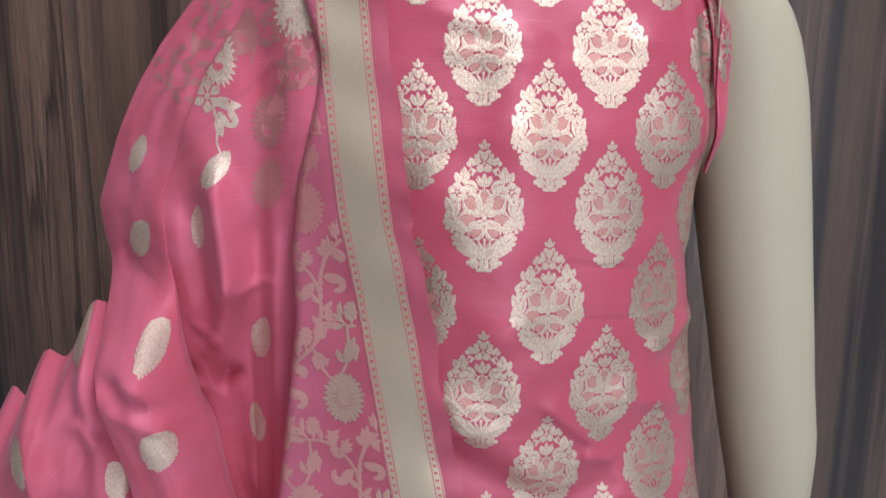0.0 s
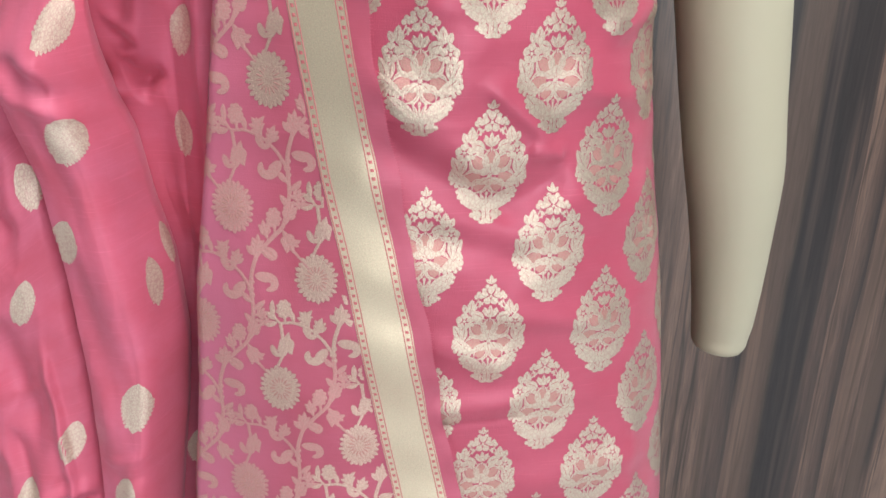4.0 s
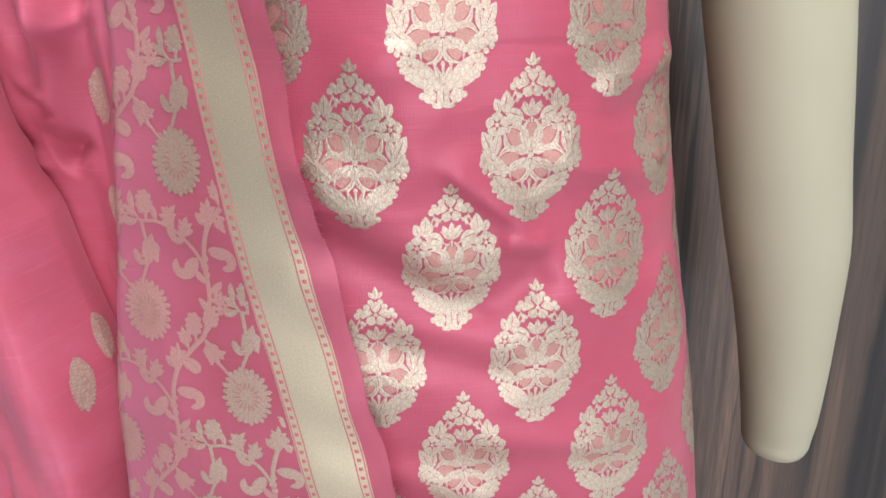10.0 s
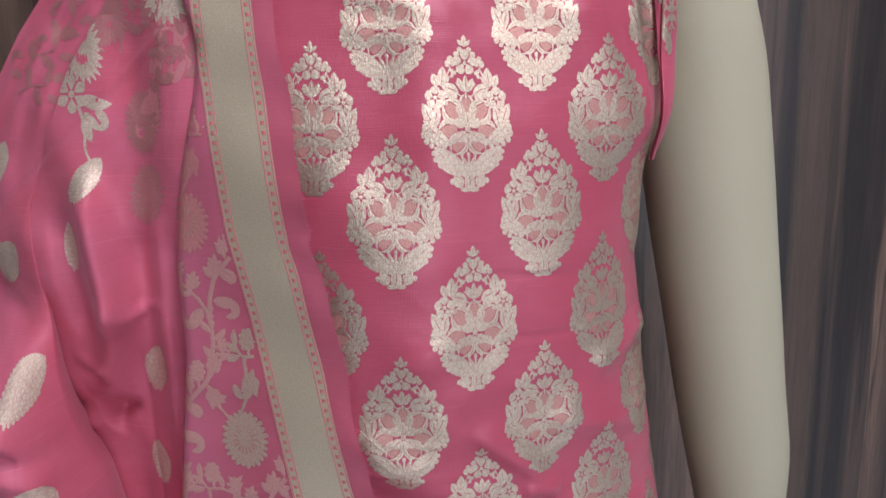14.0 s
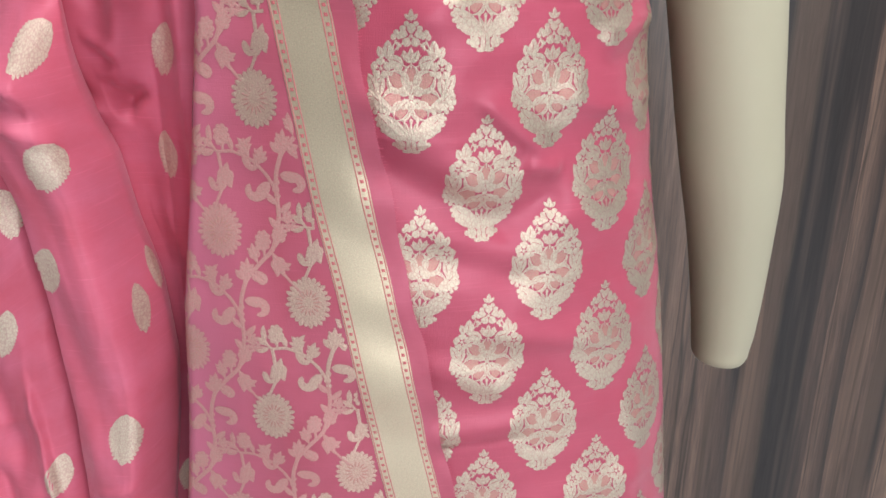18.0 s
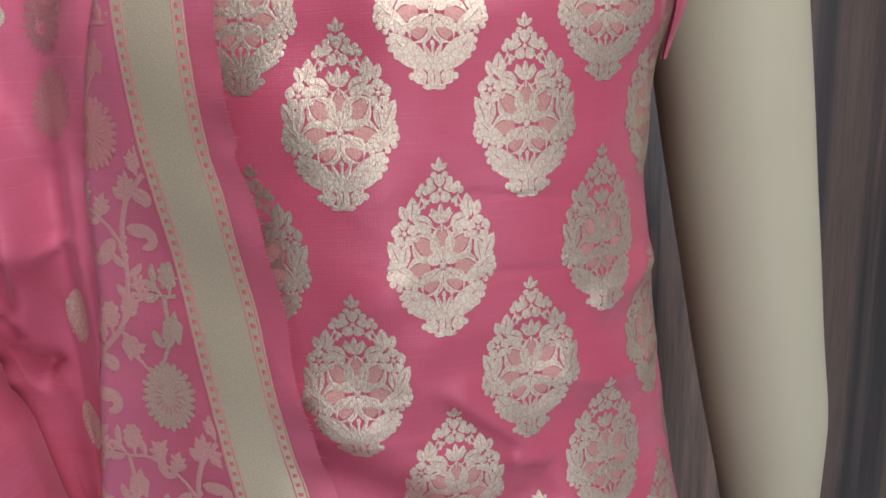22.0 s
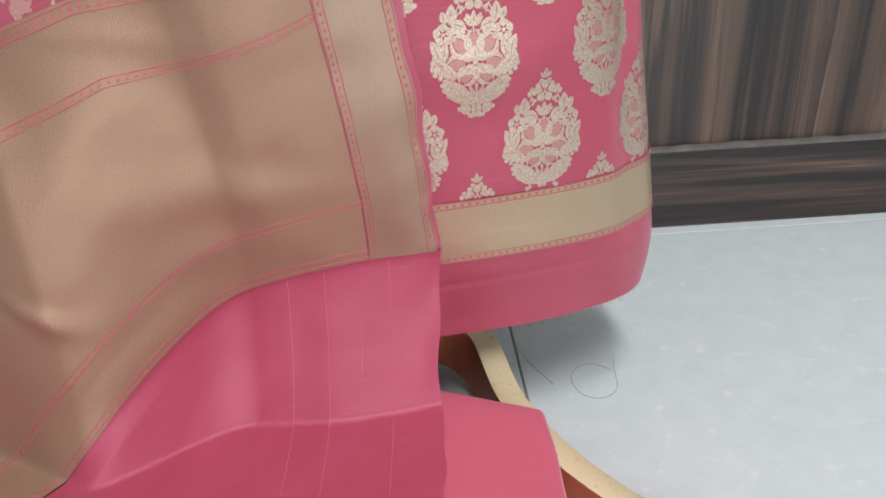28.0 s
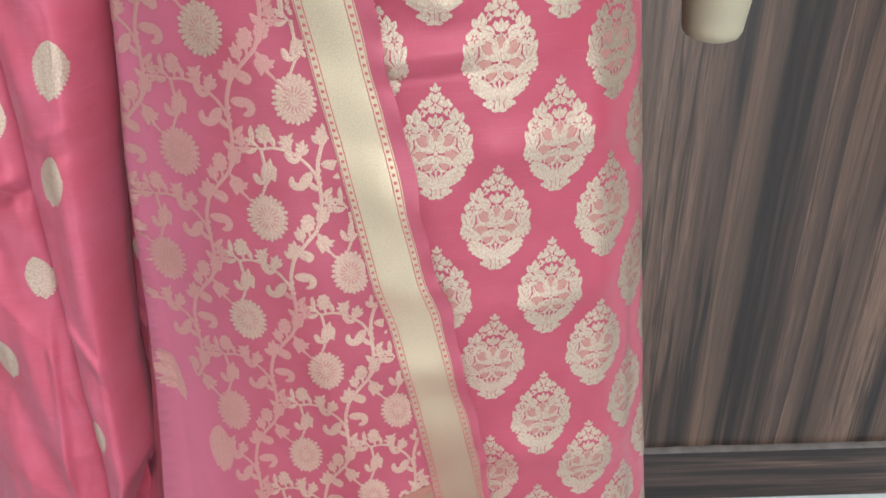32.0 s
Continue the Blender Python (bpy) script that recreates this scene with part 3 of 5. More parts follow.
ku, kv = np.linspace(-0.30, 0.27, 230), np.linspace(1.162, 0.08, 446)
KP = np.zeros((len(ku), len(kv), 3))
th = np.linspace(-0.5 * np.pi, 1.5 * np.pi, 1200)
for j, z in enumerate(kv):
    a, b, p, yc = curve(z, EDGE) - XC, curve(z, YC) - curve(z, FRONT), curve(z, POWER), curve(z, YC)
    # from the back, round the viewer's left, the front and the right
    ang = np.linspace(-1.35 * np.pi, 0.35 * np.pi, 1600)
    ca, sa = np.cos(ang), np.sin(ang)
    bx = np.where(sa < 0, b, 0.075)
    a = np.where(ca < 0, a - 0.036, a)
    px = XC + a * np.sign(ca) * np.abs(ca) ** (2 / p)
    py = yc + bx * np.sign(sa) * np.abs(sa) ** (2 / p)
    s = np.concatenate([[0], np.cumsum(np.hypot(np.diff(px), np.diff(py)))])
    mid = np.argmin(np.abs(px) + (py > yc))
    s -= s[mid]
    KP[:, j, 0], KP[:, j, 1], KP[:, j, 2] = np.interp(ku, s, px), np.interp(ku, s, py), z
KP[..., :2] = blur(KP[..., :2], 9, 1)
push = 1.45 * sum(fold(KP[..., 0], KP[..., 2], *f[:6], f[6]) for f in FOLDS) + sum(fold(KP[..., 0], KP[..., 2], *c) for c in CREASES)
rough_noise = np.array([[noise.noise((u * 22, v * 16, 3.0)) for v in kv] for u in ku])
ripple = np.array([[noise.noise((u * 13, v * 17, 5.0)) + 0.45 * noise.noise((u * 20 + v * 9, v * 42, 9.0)) for v in kv] for u in ku])
waist = np.exp(-((KP[..., 2] - 0.88) / 0.11) ** 2)
push = push + 0.0008 * rough_noise + 0.0013 * ripple + (0.0003 + 0.0009 * waist) * crumple(KP[..., 0] * 0.8, KP[..., 2], 61.0, 9, 26)
base_sheet = Sheet(ku, kv, KP)
front_only = np.clip((0.10 - KP[..., 1]) / 0.03, 0, 1)
KP = KP + base_sheet.N * (push * front_only)[..., None]
# upper edge: lower beyond the pinned corner at the arm
lowered = np.clip((KP[..., 0] - 0.092) / 0.026, 0, 1) * np.clip((kv[None, :] - 1.10) / 0.066, 0, 1)
KP[..., 2] -= 0.03 * lowered
# pleats tucked at the arm side
pleat = np.exp(-((KP[..., 2] - 1.09) / 0.05) ** 2) * np.clip((ku[:, None] - 0.125) / 0.02, 0, 1)
KP += base_sheet.N * (0.006 * pleat * np.sin((ku[:, None] - 0.125) * 330))[..., None]
KP += base_sheet.N * sum(fold(KP[..., 0], KP[..., 2], *f) for f in ((0.098, 1.155, 0.112, 1.06, 0.004, 0.0035, 1), (0.086, 1.16, 0.098, 1.04, 0.005, 0.003, 1)))[..., None]
KAM = Sheet(ku, kv, KP)
kameez = tagged(empty("kameez", (XC, 0.1, 0.1)), "pink silk kameez length pinned round the dress form, gold woven motifs", "dress fabric")
kameez.location = (0, 0, 0)
KAM.build("cloth", PINK, kameez)


def lattice(c, r):
    """Cloth place of the tip of the motif in column c, row r."""
    z = np.interp(r, [0, 1, 3, 5, 7, 9, 11, 13, 15, 17, 19], [1.206, 1.1435, 1.0455, 0.931, 0.8195, 0.7055, 0.5925, 0.479, 0.3655, 0.253, 0.140])
    off = np.interp(r, [0, 5, 8, 18], [-0.0095, -0.008, 0.0, 0.0015])
    return 0.0402 * (c - 2) + off, z - 0.0012 * ((c - 2) % 2 == 0)


HEM_Z, HEM_X = [0.1, 0.252, 0.485, 0.711, 0.924, 1.13, 1.24], [0.0555, 0.05, 0.0095, -0.037, -0.078, -0.109, -0.122]


def motif_strips():
    """The flowering-tree motif, tip at (0, 0), 45 mm wide and 75 mm high; gold strips and duller rose strips."""
    kx, ky = 0.0226 / 145, 0.0755 / 455

    def at(a, b):
        return a * (kx, -ky), b * (kx, -ky)

    def L(x0, y0, x1, y1, w, bend=0.0, blunt=1.0, k=9):
        return at(*leaf(x0, y0, math.hypot(x1 - x0, y1 - y0), w, math.degrees(math.atan2(y1 - y0, x1 - x0)), bend, k, blunt))

    def D(x, y, rx, ry=None):
        return at(*disc(x, y, rx, ry or rx, 8))

    def S(w, *pts, taper=0.8):
        return at(*stroke(pts, w, 3, taper))

    def rim(x0, y0, x1, y1, w):
        """A petal: a gold rim, a thin open line, a rose heart."""
        l, r = L(x0, y0, x1, y1, w, 0, 0.95, 12)
        m = (l + r) / 2
        return [(l, m + (l - m) * 0.54), (r, m + (r - m) * 0.54)], [(m[2:-2] + (l - m)[2:-2] * 0.46, m[2:-2] + (r - m)[2:-2] * 0.46)]

    def flower(x, y, r, fat):
        return [L(x + 0.25 * r * math.cos(a), y + 0.25 * r * math.sin(a), x + 1.2 * r * math.cos(a), y + 1.2 * r * math.sin(a), fat, 0, 1.35, 7) for a in np.radians((-90, -18, 54, 126, 198))] + [D(x, y, 0.22 * r)]

    # finial and the flower under it
    half = [L(5, 34, 21, 15, 12, 0.2), D(15, 44, 9, 8), D(27, 58, 10, 9), L(9, 78, 40, 72, 30, 0, 1.3), L(6, 84, 21, 114, 30, 0, 1.3)]
    g = mirror(half) + [L(0, 38, 0, 0, 17), L(0, 76, 0, 42, 30, 0, 1.2), D(0, 82, 6)]
    # bud on its stem, a pair of leaves, a flower of five petals
    half = [D(48, 71, 9), D(39, 83, 9, 10), D(57, 85, 9, 10), S(5, (48, 94), (56, 112), (76, 142)), S(5, (26, 104), (48, 122), (78, 146))]
    half += [L(82, 154, 72, 94, 31, 0.25), L(94, 154, 106, 114, 26, 0.3), L(74, 150, 58, 114, 20, -0.3), L(30, 116, 52, 100, 12, 0.3), L(44, 128, 40, 104, 10), D(62, 132, 8, 9)]
    half += flower(101, 184, 29, 32)
    # lily and hooked leaves between
    half += [L(4, 166, 27, 126, 22, -0.4), S(5, (6, 180), (18, 178), (28, 172)), L(24, 174, 78, 148, 34, 0.8), D(50, 178, 10, 14), D(66, 173, 11, 13), D(35, 181, 7, 9), L(10, 150, 34, 140, 12, 0.4), L(62, 190, 74, 208, 16, 0.3)]
    # upright leaves in pairs
    half += [L(113, 272, 141, 198, 34, 0.3), L(105, 272, 95, 206, 29, -0.3), L(115, 242, 117, 206, 10), S(8, (110, 266), (104, 284), (92, 304))]
    # scalloped acanthus
    half += [L(54, 320, 147, 252, 34, -0.35), D(140, 269, 8, 11), D(144, 287, 7, 11), D(129, 291, 12, 13), D(135, 306, 9, 9), D(112, 303, 12, 12), D(119, 318, 8, 8), D(95, 313, 11, 9), D(78, 322, 9, 7)]
    # fan of stamens over the cup
    half += [L(3, 396, 24, 346, 15, 0.2), D(22, 344, 6, 7), L(8, 394, 46, 352, 13, 0.2), L(34, 366, 58, 340, 14), L(62, 352, 80, 334, 9, 0.4)]
    # cup
    half += [L(0, 404, 119, 330, 60, -0.55, 1.05, 14), L(20, 398, 104, 352, 26, -0.4, 1.0, 10), D(113, 340, 8, 8), D(106, 358, 10, 9), D(90, 376, 12, 9), D(66, 390, 13, 9), D(40, 399, 12, 8)]
    # scrolled foot
    half += [D(36, 426, 18, 18), L(16, 448, 60, 404, 13, -1.2), D(57, 424, 9, 9), D(14, 450, 17, 7), L(8, 412, 26, 406, 9)]
    g += mirror(half) + [L(0, 168, 0, 116, 19), S(6, (0, 184), (0, 166)), S(9, (0, 396), (0, 346)), D(0, 346, 6, 8), S(30, (0, 394), (0, 422), (0, 452), taper=1.2)]
    # lotus
    c = []
    for x0, y0, x1, y1, w in ((0, 258, 0, 168, 70), (14, 254, 76, 194, 80), (20, 272, 101, 286, 76), (10, 288, 54, 343, 68)):
        for sx in ((1,) if x0 == 0 else (1, -1)):
            a, b = rim(x0 * sx, y0, x1 * sx, y1, w)
            g += a
            c += b
    g += mirror([L(5, 266, 41, 246, 33, 0, 1.2, 8), L(5, 278, 38, 308, 31, 0, 1.2, 8)]) + [L(0, 264, 0, 222, 33, 0, 1.2, 8), L(0, 282, 0, 322, 28, 0, 1.2, 8), D(0, 272, 9)]
    return g, c


GOLD_STRIPS, ROSE_STRIPS = motif_strips()


def on_kameez(m):
    return (m[:, 1] > 0.1795) & (m[:, 1] < 1.1605)


for c in range(-1, 8):
    for r in range(0, 19):
        if (c + r) % 2:
            continue
        u, v = lattice(c, r)
        s = 1.04
        if u < np.interp(v - 0.05, HEM_Z, HEM_X) - 0.019:
            continue  # wholly under the dupatta
        woven("motif", KAM, moved(GOLD_STRIPS, u, v, s, s), ZARI, kameez, ok=on_kameez, hearts=moved(ROSE_STRIPS, u, v, s, s), hearts_mat=ZARI_IN, vein=True)


def band(name, sheet, u0, u1, v0, v1, mat, parent, label="", h=0.0006, n=400, across=6):
    """A woven band between two lines of a cloth; u0, u1 may change along it."""
    v = np.linspace(v0, v1, n)
    a = u0(v) if callable(u0) else np.full(n, u0)
    b = u1(v) if callable(u1) else np.full(n, u1)
    t = np.linspace(0, 1, across)
    U = a[:, None] * (1 - t) + b[:, None] * t
    Vv = np.repeat(v[:, None], across, 1)
    pts = sheet.at(U, Vv, np.full(U.shape, h)).reshape(-1, 3)
    f = [(i * across + k, i * across + k + 1, (i + 1) * across + k + 1, (i + 1) * across + k) for i in range(n - 1) for k in range(across - 1)]
    return mesh_ob(name, pts, f, mat, parent, label, np.stack([U.ravel(), Vv.ravel()], 1))


def ladder(name, sheet, start, end, wide, mat, parent, pitch=0.0046, rail=0.00065, bow=None):
    """Two thin lines with small oblong marks between them, from start to end (cloth places)."""
    a, b = np.array(start, float), np.array(end, float)
    d = (b - a) / np.linalg.norm(b - a)
    nrm = np.array([-d[1], d[0]])
    ln = np.linalg.norm(b - a)
    k = max(8, int(ln / 0.003))
    t = np.linspace(0, ln, k)[:, None]
    strips = []
    for o in (-wide / 2, wide / 2):
        c = a + d * t + nrm * o
        strips.append((c - nrm * rail / 2, c + nrm * rail / 2))
    for s0 in np.arange(pitch * 0.3, ln - pitch, pitch):
        c = a + d * np.linspace(s0, s0 + pitch * 0.38, 3)[:, None]
        strips.append((c - nrm * wide * 0.23, c + nrm * wide * 0.23))
    if bow:
        strips = [tuple(e + np.stack([bow(e[:, 1]), 0 * e[:, 1]], 1) for e in st) for st in strips]
    return woven(name, sheet, strips, mat, parent, h=0.0010)


rngf = np.random.default_rng(11)
fringe = []
for u in np.linspace(-0.1, 0.262, 420):
    ln, lean = 0.0015 + 0.004 * rngf.random() ** 3, rngf.normal(0, 0.0008)
    fringe.append((np.array([(u, 0.0815), (u + lean, 0.0815 - ln)]), np.array([(u + 0.0003, 0.0815), (u + lean + 0.0002, 0.0815 - ln)])))
FV, FF = [], []
for a, b in fringe:
    for p in (a[0], b[0], b[1], a[1]):
        q = KAM.at(p[0], max(p[1], 0.0802), 0.0)
        FV.append((q[0], q[1], q[2] - max(0, 0.0802 - p[1])))
    FF.append(tuple(range(len(FV) - 4, len(FV))))
tagged(mesh_ob("fringe", FV, FF, PINK, kameez, "frayed threads along the raw hem"), kind="stuff")
band("hem_border", KAM, -0.1, 0.262, 0.1785, 0.1365, GOLD, kameez, "gold woven band above the hem", n=40, across=120)
for z in (0.1762, 0.1390):
    ladder("border_ladder", KAM, (-0.1, z), (0.262, z), 0.0036, MARK, kameez)

# ---- dress form ----
def ring_mesh(rings):
    n = len(rings[0])
    verts = [p for r in rings for p in r]
    faces = [(i * n + k, i * n + (k + 1) % n, (i + 1) * n + (k + 1) % n, (i + 1) * n + k) for i in range(len(rings) - 1) for k in range(n)]
    faces += [tuple(range(n))[::-1], tuple((len(rings) - 1) * n + k for k in range(n))]
    return verts, faces


def add_rings(verts, faces, rings):
    v, f = ring_mesh(rings)
    o = len(verts)
    verts += v
    faces += [tuple(i + o for i in q) for q in f]


mv, mf = [], []
rings = []
for z in np.linspace(0.16, 1.165, 60):
    inset = 0.014 - 0.010 * min(1, max(0, (z - 1.08) / 0.08))
    a, b, p, yc = curve(z, EDGE) - XC - inset - 0.02 * min(1, max(0, (1.0 - z) / 0.1)), curve(z, YC) - curve(z, FRONT) - inset, curve(z, POWER), curve(z, YC)
    t = np.linspace(0, 2 * np.pi, 96, endpoint=False)
    rings.append([(XC + (a if math.cos(q) > 0 else a - 0.036) * np.sign(np.cos(q)) * abs(np.cos(q)) ** (2 / p), yc + (b if math.sin(q) < 0 else 0.07) * np.sign(math.sin(q)) * abs(math.sin(q)) ** (2 / p), z) for q in t])
for z, a, f, yb, p in ((1.185, 0.158, 0.066, 0.18, 2.5), (1.20, 0.148, 0.072, 0.178, 2.4), (1.215, 0.128, 0.08, 0.176, 2.3), (1.23, 0.10, 0.088, 0.174, 2.1), (1.245, 0.072, 0.094, 0.17, 2.0), (1.27, 0.058, 0.095, 0.165, 2.0), (1.32, 0.054, 0.09, 0.16, 2.0), (1.36, 0.054, 0.088, 0.158, 2.0)):
    rings.append([(XC + a * np.sign(np.cos(q)) * abs(np.cos(q)) ** (2 / p), (f + yb) / 2 + (yb - f) / 2 * np.sign(math.sin(q)) * abs(math.sin(q)) ** (2 / p), z) for q in t])
add_rings(mv, mf, rings)
ARM = [(1.187, 0.098, 0.128, 0.010, 0.018), (1.184, 0.104, 0.128, 0.022, 0.030), (1.176, 0.111, 0.13, 0.0275, 0.039), (1.16, 0.122, 0.131, 0.0365, 0.046), (1.13, 0.1415, 0.132, 0.0425, 0.048), (1.08, 0.154, 0.131, 0.0435, 0.048), (1.0, 0.164, 0.127, 0.0425, 0.046), (0.95, 0.171, 0.126, 0.041, 0.044), (0.9, 0.179, 0.126, 0.0395, 0.042), (0.85, 0.187, 0.128, 0.038, 0.041), (0.8, 0.197, 0.131, 0.0372, 0.039), (0.75, 0.2045, 0.137, 0.0315, 0.036), (0.7, 0.211, 0.144, 0.0275, 0.032), (0.665, 0.214, 0.148, 0.0245, 0.029), (0.651, 0.2145, 0.15, 0.023, 0.027), (0.643, 0.2145, 0.15, 0.0222, 0.026), (0.638, 0.2145, 0.15, 0.0195, 0.023), (0.636, 0.2145, 0.15, 0.0145, 0.018)]
for side in (1, -1):
    rings = []
    zs = np.concatenate([np.linspace(1.187, 1.13, 12)[:-1], np.linspace(1.13, 0.665, 30)[:-1], np.linspace(0.665, 0.636, 12)])
    col = np.array(ARM)[::-1]
    for z in zs:
        cx, cy, rx, ry = (np.interp(z + np.linspace(-0.016, 0.016, 9) * min(1.0, max(0.0, (1.184 - z) / 0.016, 0.0)) * (z > 0.67), col[:, 0], col[:, k]).mean() for k in (1, 2, 3, 4))
        cx, cy = (cx, cy) if side > 0 else (2 * XC - cx + 0.046, cy + 0.034)
        rings.append([(cx + rx * math.cos(q), cy + ry * math.sin(q), z) for q in np.linspace(0, 2 * np.pi, 40, endpoint=False)])
    add_rings(mv, mf, rings)
# raised seams down the chest and over the shoulder
for pts in ([(XC, 0.0605, 1.168), (XC, 0.0655, 1.185), (XC, 0.0715, 1.2), (XC, 0.0795, 1.215)], [(0.1, 0.069, 1.185), (0.1035, 0.066, 1.165), (0.106, 0.063, 1.14), (0.106, 0.06, 1.11)]):
    rings = [[(p[0] + 0.0007 * math.cos(q), p[1] - 0.0002 + 0.0007 * math.sin(q), p[2]) for q in np.linspace(0, 2 * np.pi, 6, endpoint=False)] for p in pts]
    add_rings(mv, mf, rings)
form = tagged(mesh_ob("mannequin", mv, mf, CREAM), "cream cloth-covered tailor's dress form with arms", "mannequin")

# ---- stand under the form ----
stand = tagged(empty("mannequin_stand", (XC, 0.1, 0)), "wooden stand of the dress form, curved cream-edged legs", "stand")
bm = bmesh.new()
bmesh.ops.create_cone(bm, segments=24, radius1=0.02, radius2=0.02, depth=0.30, cap_ends=True, matrix=Matrix.Translation((0, 0, 0.17)))
part("post", bm, DARKM, stand, "dark metal post")
LEG = [(0.0, 0.0, 0.075), (0.06, 0.0, 0.072), (0.115, -0.010, 0.064), (0.135, -0.033, 0.056), (0.144, -0.081, 0.044), (0.158, -0.11, 0.036), (0.178, -0.137, 0.028), (0.205, -0.163, 0.02), (0.24, -0.185, 0.014), (0.275, -0.20, 0.012)]
for turn in (0, 120, 240):
    p = np.array(LEG)
    t = np.linspace(0, len(p) - 1, 46)
    c = np.stack([np.interp(t, range(len(p)), p[:, k]) for k in range(3)], 1)
    c = blur(c, 5, 0)
    d = np.gradient(c, axis=0)
    nrm = np.stack([-d[:, 1], d[:, 0], 0 * d[:, 0]], 1)
    nrm /= np.linalg.norm(nrm, axis=1, keepdims=True)
    wv, top_v = [], []
    w = np.full((46, 1), 0.0085)
    for q, (cc, nn) in enumerate(zip(c, nrm)):
        L, R = cc + nn * w[q], cc - nn * w[q]
        low = max(0.0005, cc[2] - 0.045)
        wv += [(L[0], L[1], cc[2] - 0.0015), (R[0], R[1], cc[2] - 0.0015), (R[0], R[1], low), (L[0], L[1], low)]
        top_v += [(L[0], L[1], cc[2] - 0.0014), ((L * 0.85 + R * 0.15)[0], (L * 0.85 + R * 0.15)[1], cc[2]), ((R * 0.85 + L * 0.15)[0], (R * 0.85 + L * 0.15)[1], cc[2]), (R[0], R[1], cc[2] - 0.0014)]
    f4 = [(4 * i + k, 4 * i + (k + 1) % 4, 4 * i + 4 + (k + 1) % 4, 4 * i + 4 + k) for i in range(45) for k in range(4)]
    leg = mesh_ob("leg", wv, f4 + [(3, 2, 1, 0), (180, 181, 182, 183)], ORANGEW, stand, "red-brown curved leg", smooth=False)
    f3 = [(4 * i + k, 4 * i + k + 1, 4 * i + 5 + k, 4 * i + 4 + k) for i in range(45) for k in range(3)]
    edge = mesh_ob("leg_edge", top_v, f3, CREAMW, leg, "cream-coloured worn top edge")
    leg.rotation_euler = (0, 0, radians(turn))

# ---- dupatta ----
dupatta = tagged(empty("dupatta"), "draped mauve-pink organza dupatta with gold vines and border", "dupatta")
HEM = [(1.24, -0.122), (1.165, -0.113), (1.13, -0.109), (1.081, -0.104), (0.997, -0.093), (0.976, -0.088), (0.924, -0.078), (0.871, -0.068), (0.825, -0.06), (0.765, -0.047), (0.711, -0.037), (0.644, -0.0245), (0.612, -0.018), (0.512, 0.001), (0.485, 0.0095), (0.401, 0.027), (0.329, 0.04), (0.252, 0.05), (0.193, 0.056), (0.159, 0.057), (0.1, 0.0555), (0.0, 0.05), (-0.1, 0.05)]
LEFT = [(1.24, -0.20), (1.15, -0.165), (1.066, -0.157), (0.977, -0.164), (0.925, -0.163), (0.847, -0.171), (0.751, -0.183), (0.677, -0.187), (0.6, -0.195), (0.5, -0.2), (0.435, -0.205), (0.38, -0.21), (0.327, -0.216), (0.2, -0.27), (0.0, -0.30)]
# towards the shoulder its edge merges with the side drape
SPREAD = [(1.24, -0.20), (1.15, -0.165), (1.093, -0.146), (1.058, -0.151), (1.02, -0.1605), (1.0, -0.162), (0.977, -0.1645)] + LEFT[4:]
du, dv = np.linspace(0.0, 0.30, 130), np.linspace(1.235, -0.075, 520)
DP = np.zeros((len(du), len(dv), 3))


KX = np.linspace(-0.26, 0.15, 200)
KY = np.zeros((len(KX), len(kv)))
for j in range(len(kv)):
    i0, i1 = np.argmin(KAM.P[:, j, 0]), np.argmax(KAM.P[:, j, 0])
    KY[:, j] = np.interp(KX, KAM.P[i0:i1, j, 0], KAM.P[i0:i1, j, 1])
KY = np.minimum(blur(KY, 5, 0), KY)


def kameez_y(x, z):
    """Front of the kameez cloth at x, z."""
    a = np.clip((np.asarray(x) - KX[0]) / (KX[-1] - KX[0]) * (len(KX) - 1), 0, len(KX) - 1.01)
    b = np.clip((np.asarray(z) - kv[0]) / (kv[-1] - kv[0]) * (len(kv) - 1), 0, len(kv) - 1.01)
    i, j = a.astype(int), b.astype(int)
    fa, fb = a - i, b - j
    return (KY[i, j] * (1 - fa) + KY[i + 1, j] * fa) * (1 - fb) + (KY[i, j + 1] * (1 - fa) + KY[i + 1, j + 1] * fa) * fb


OPEN = [(-0.294, 0.99, -0.212, 1.06, 0.0032, 0.0022, 1), (-0.165, 1.105, -0.215, 1.062, 0.0032, 0.0026, 1), (-0.255, 1.075, -0.225, 1.01, 0.012, 0.0035), (-0.285, 1.03, -0.262, 0.97, 0.012, 0.003), (-0.245, 1.10, -0.20, 1.12, 0.012, -0.003), (-0.205, 1.15, -0.19, 1.05, 0.013, -0.004), (-0.222, 1.03, -0.212, 0.93, 0.008, 0.005),
        (-0.305, 0.955, -0.265, 0.93, 0.008, -0.005), (-0.30, 0.905, -0.262, 0.88, 0.010, 0.006), (-0.295, 0.885, -0.25, 0.862, 0.008, -0.007), (-0.295, 0.866, -0.242, 0.852, 0.007, 0.004, -1), (-0.262, 0.607, -0.230, 0.618, 0.004, 0.0025, 1), (-0.258, 0.592, -0.232, 0.600, 0.004, -0.002), (-0.27, 0.47, -0.225, 0.39, 0.006, 0.004, 1),
        (-0.275, 0.70, -0.235, 0.56, 0.014, 0.0025), (-0.285, 0.80, -0.235, 0.72, 0.016, 0.0025), (-0.285, 0.885, -0.262, 0.868, 0.005, -0.0035), (-0.268, 0.43, -0.245, 0.28, 0.010, 0.003)]
S, Vz = np.meshgrid(du, dv, indexing="ij")
hemx, leftx = curve(Vz, HEM), curve(Vz, SPREAD)
wid = hemx - leftx
low = np.clip((0.62 - Vz) / 0.3, 0, 1)
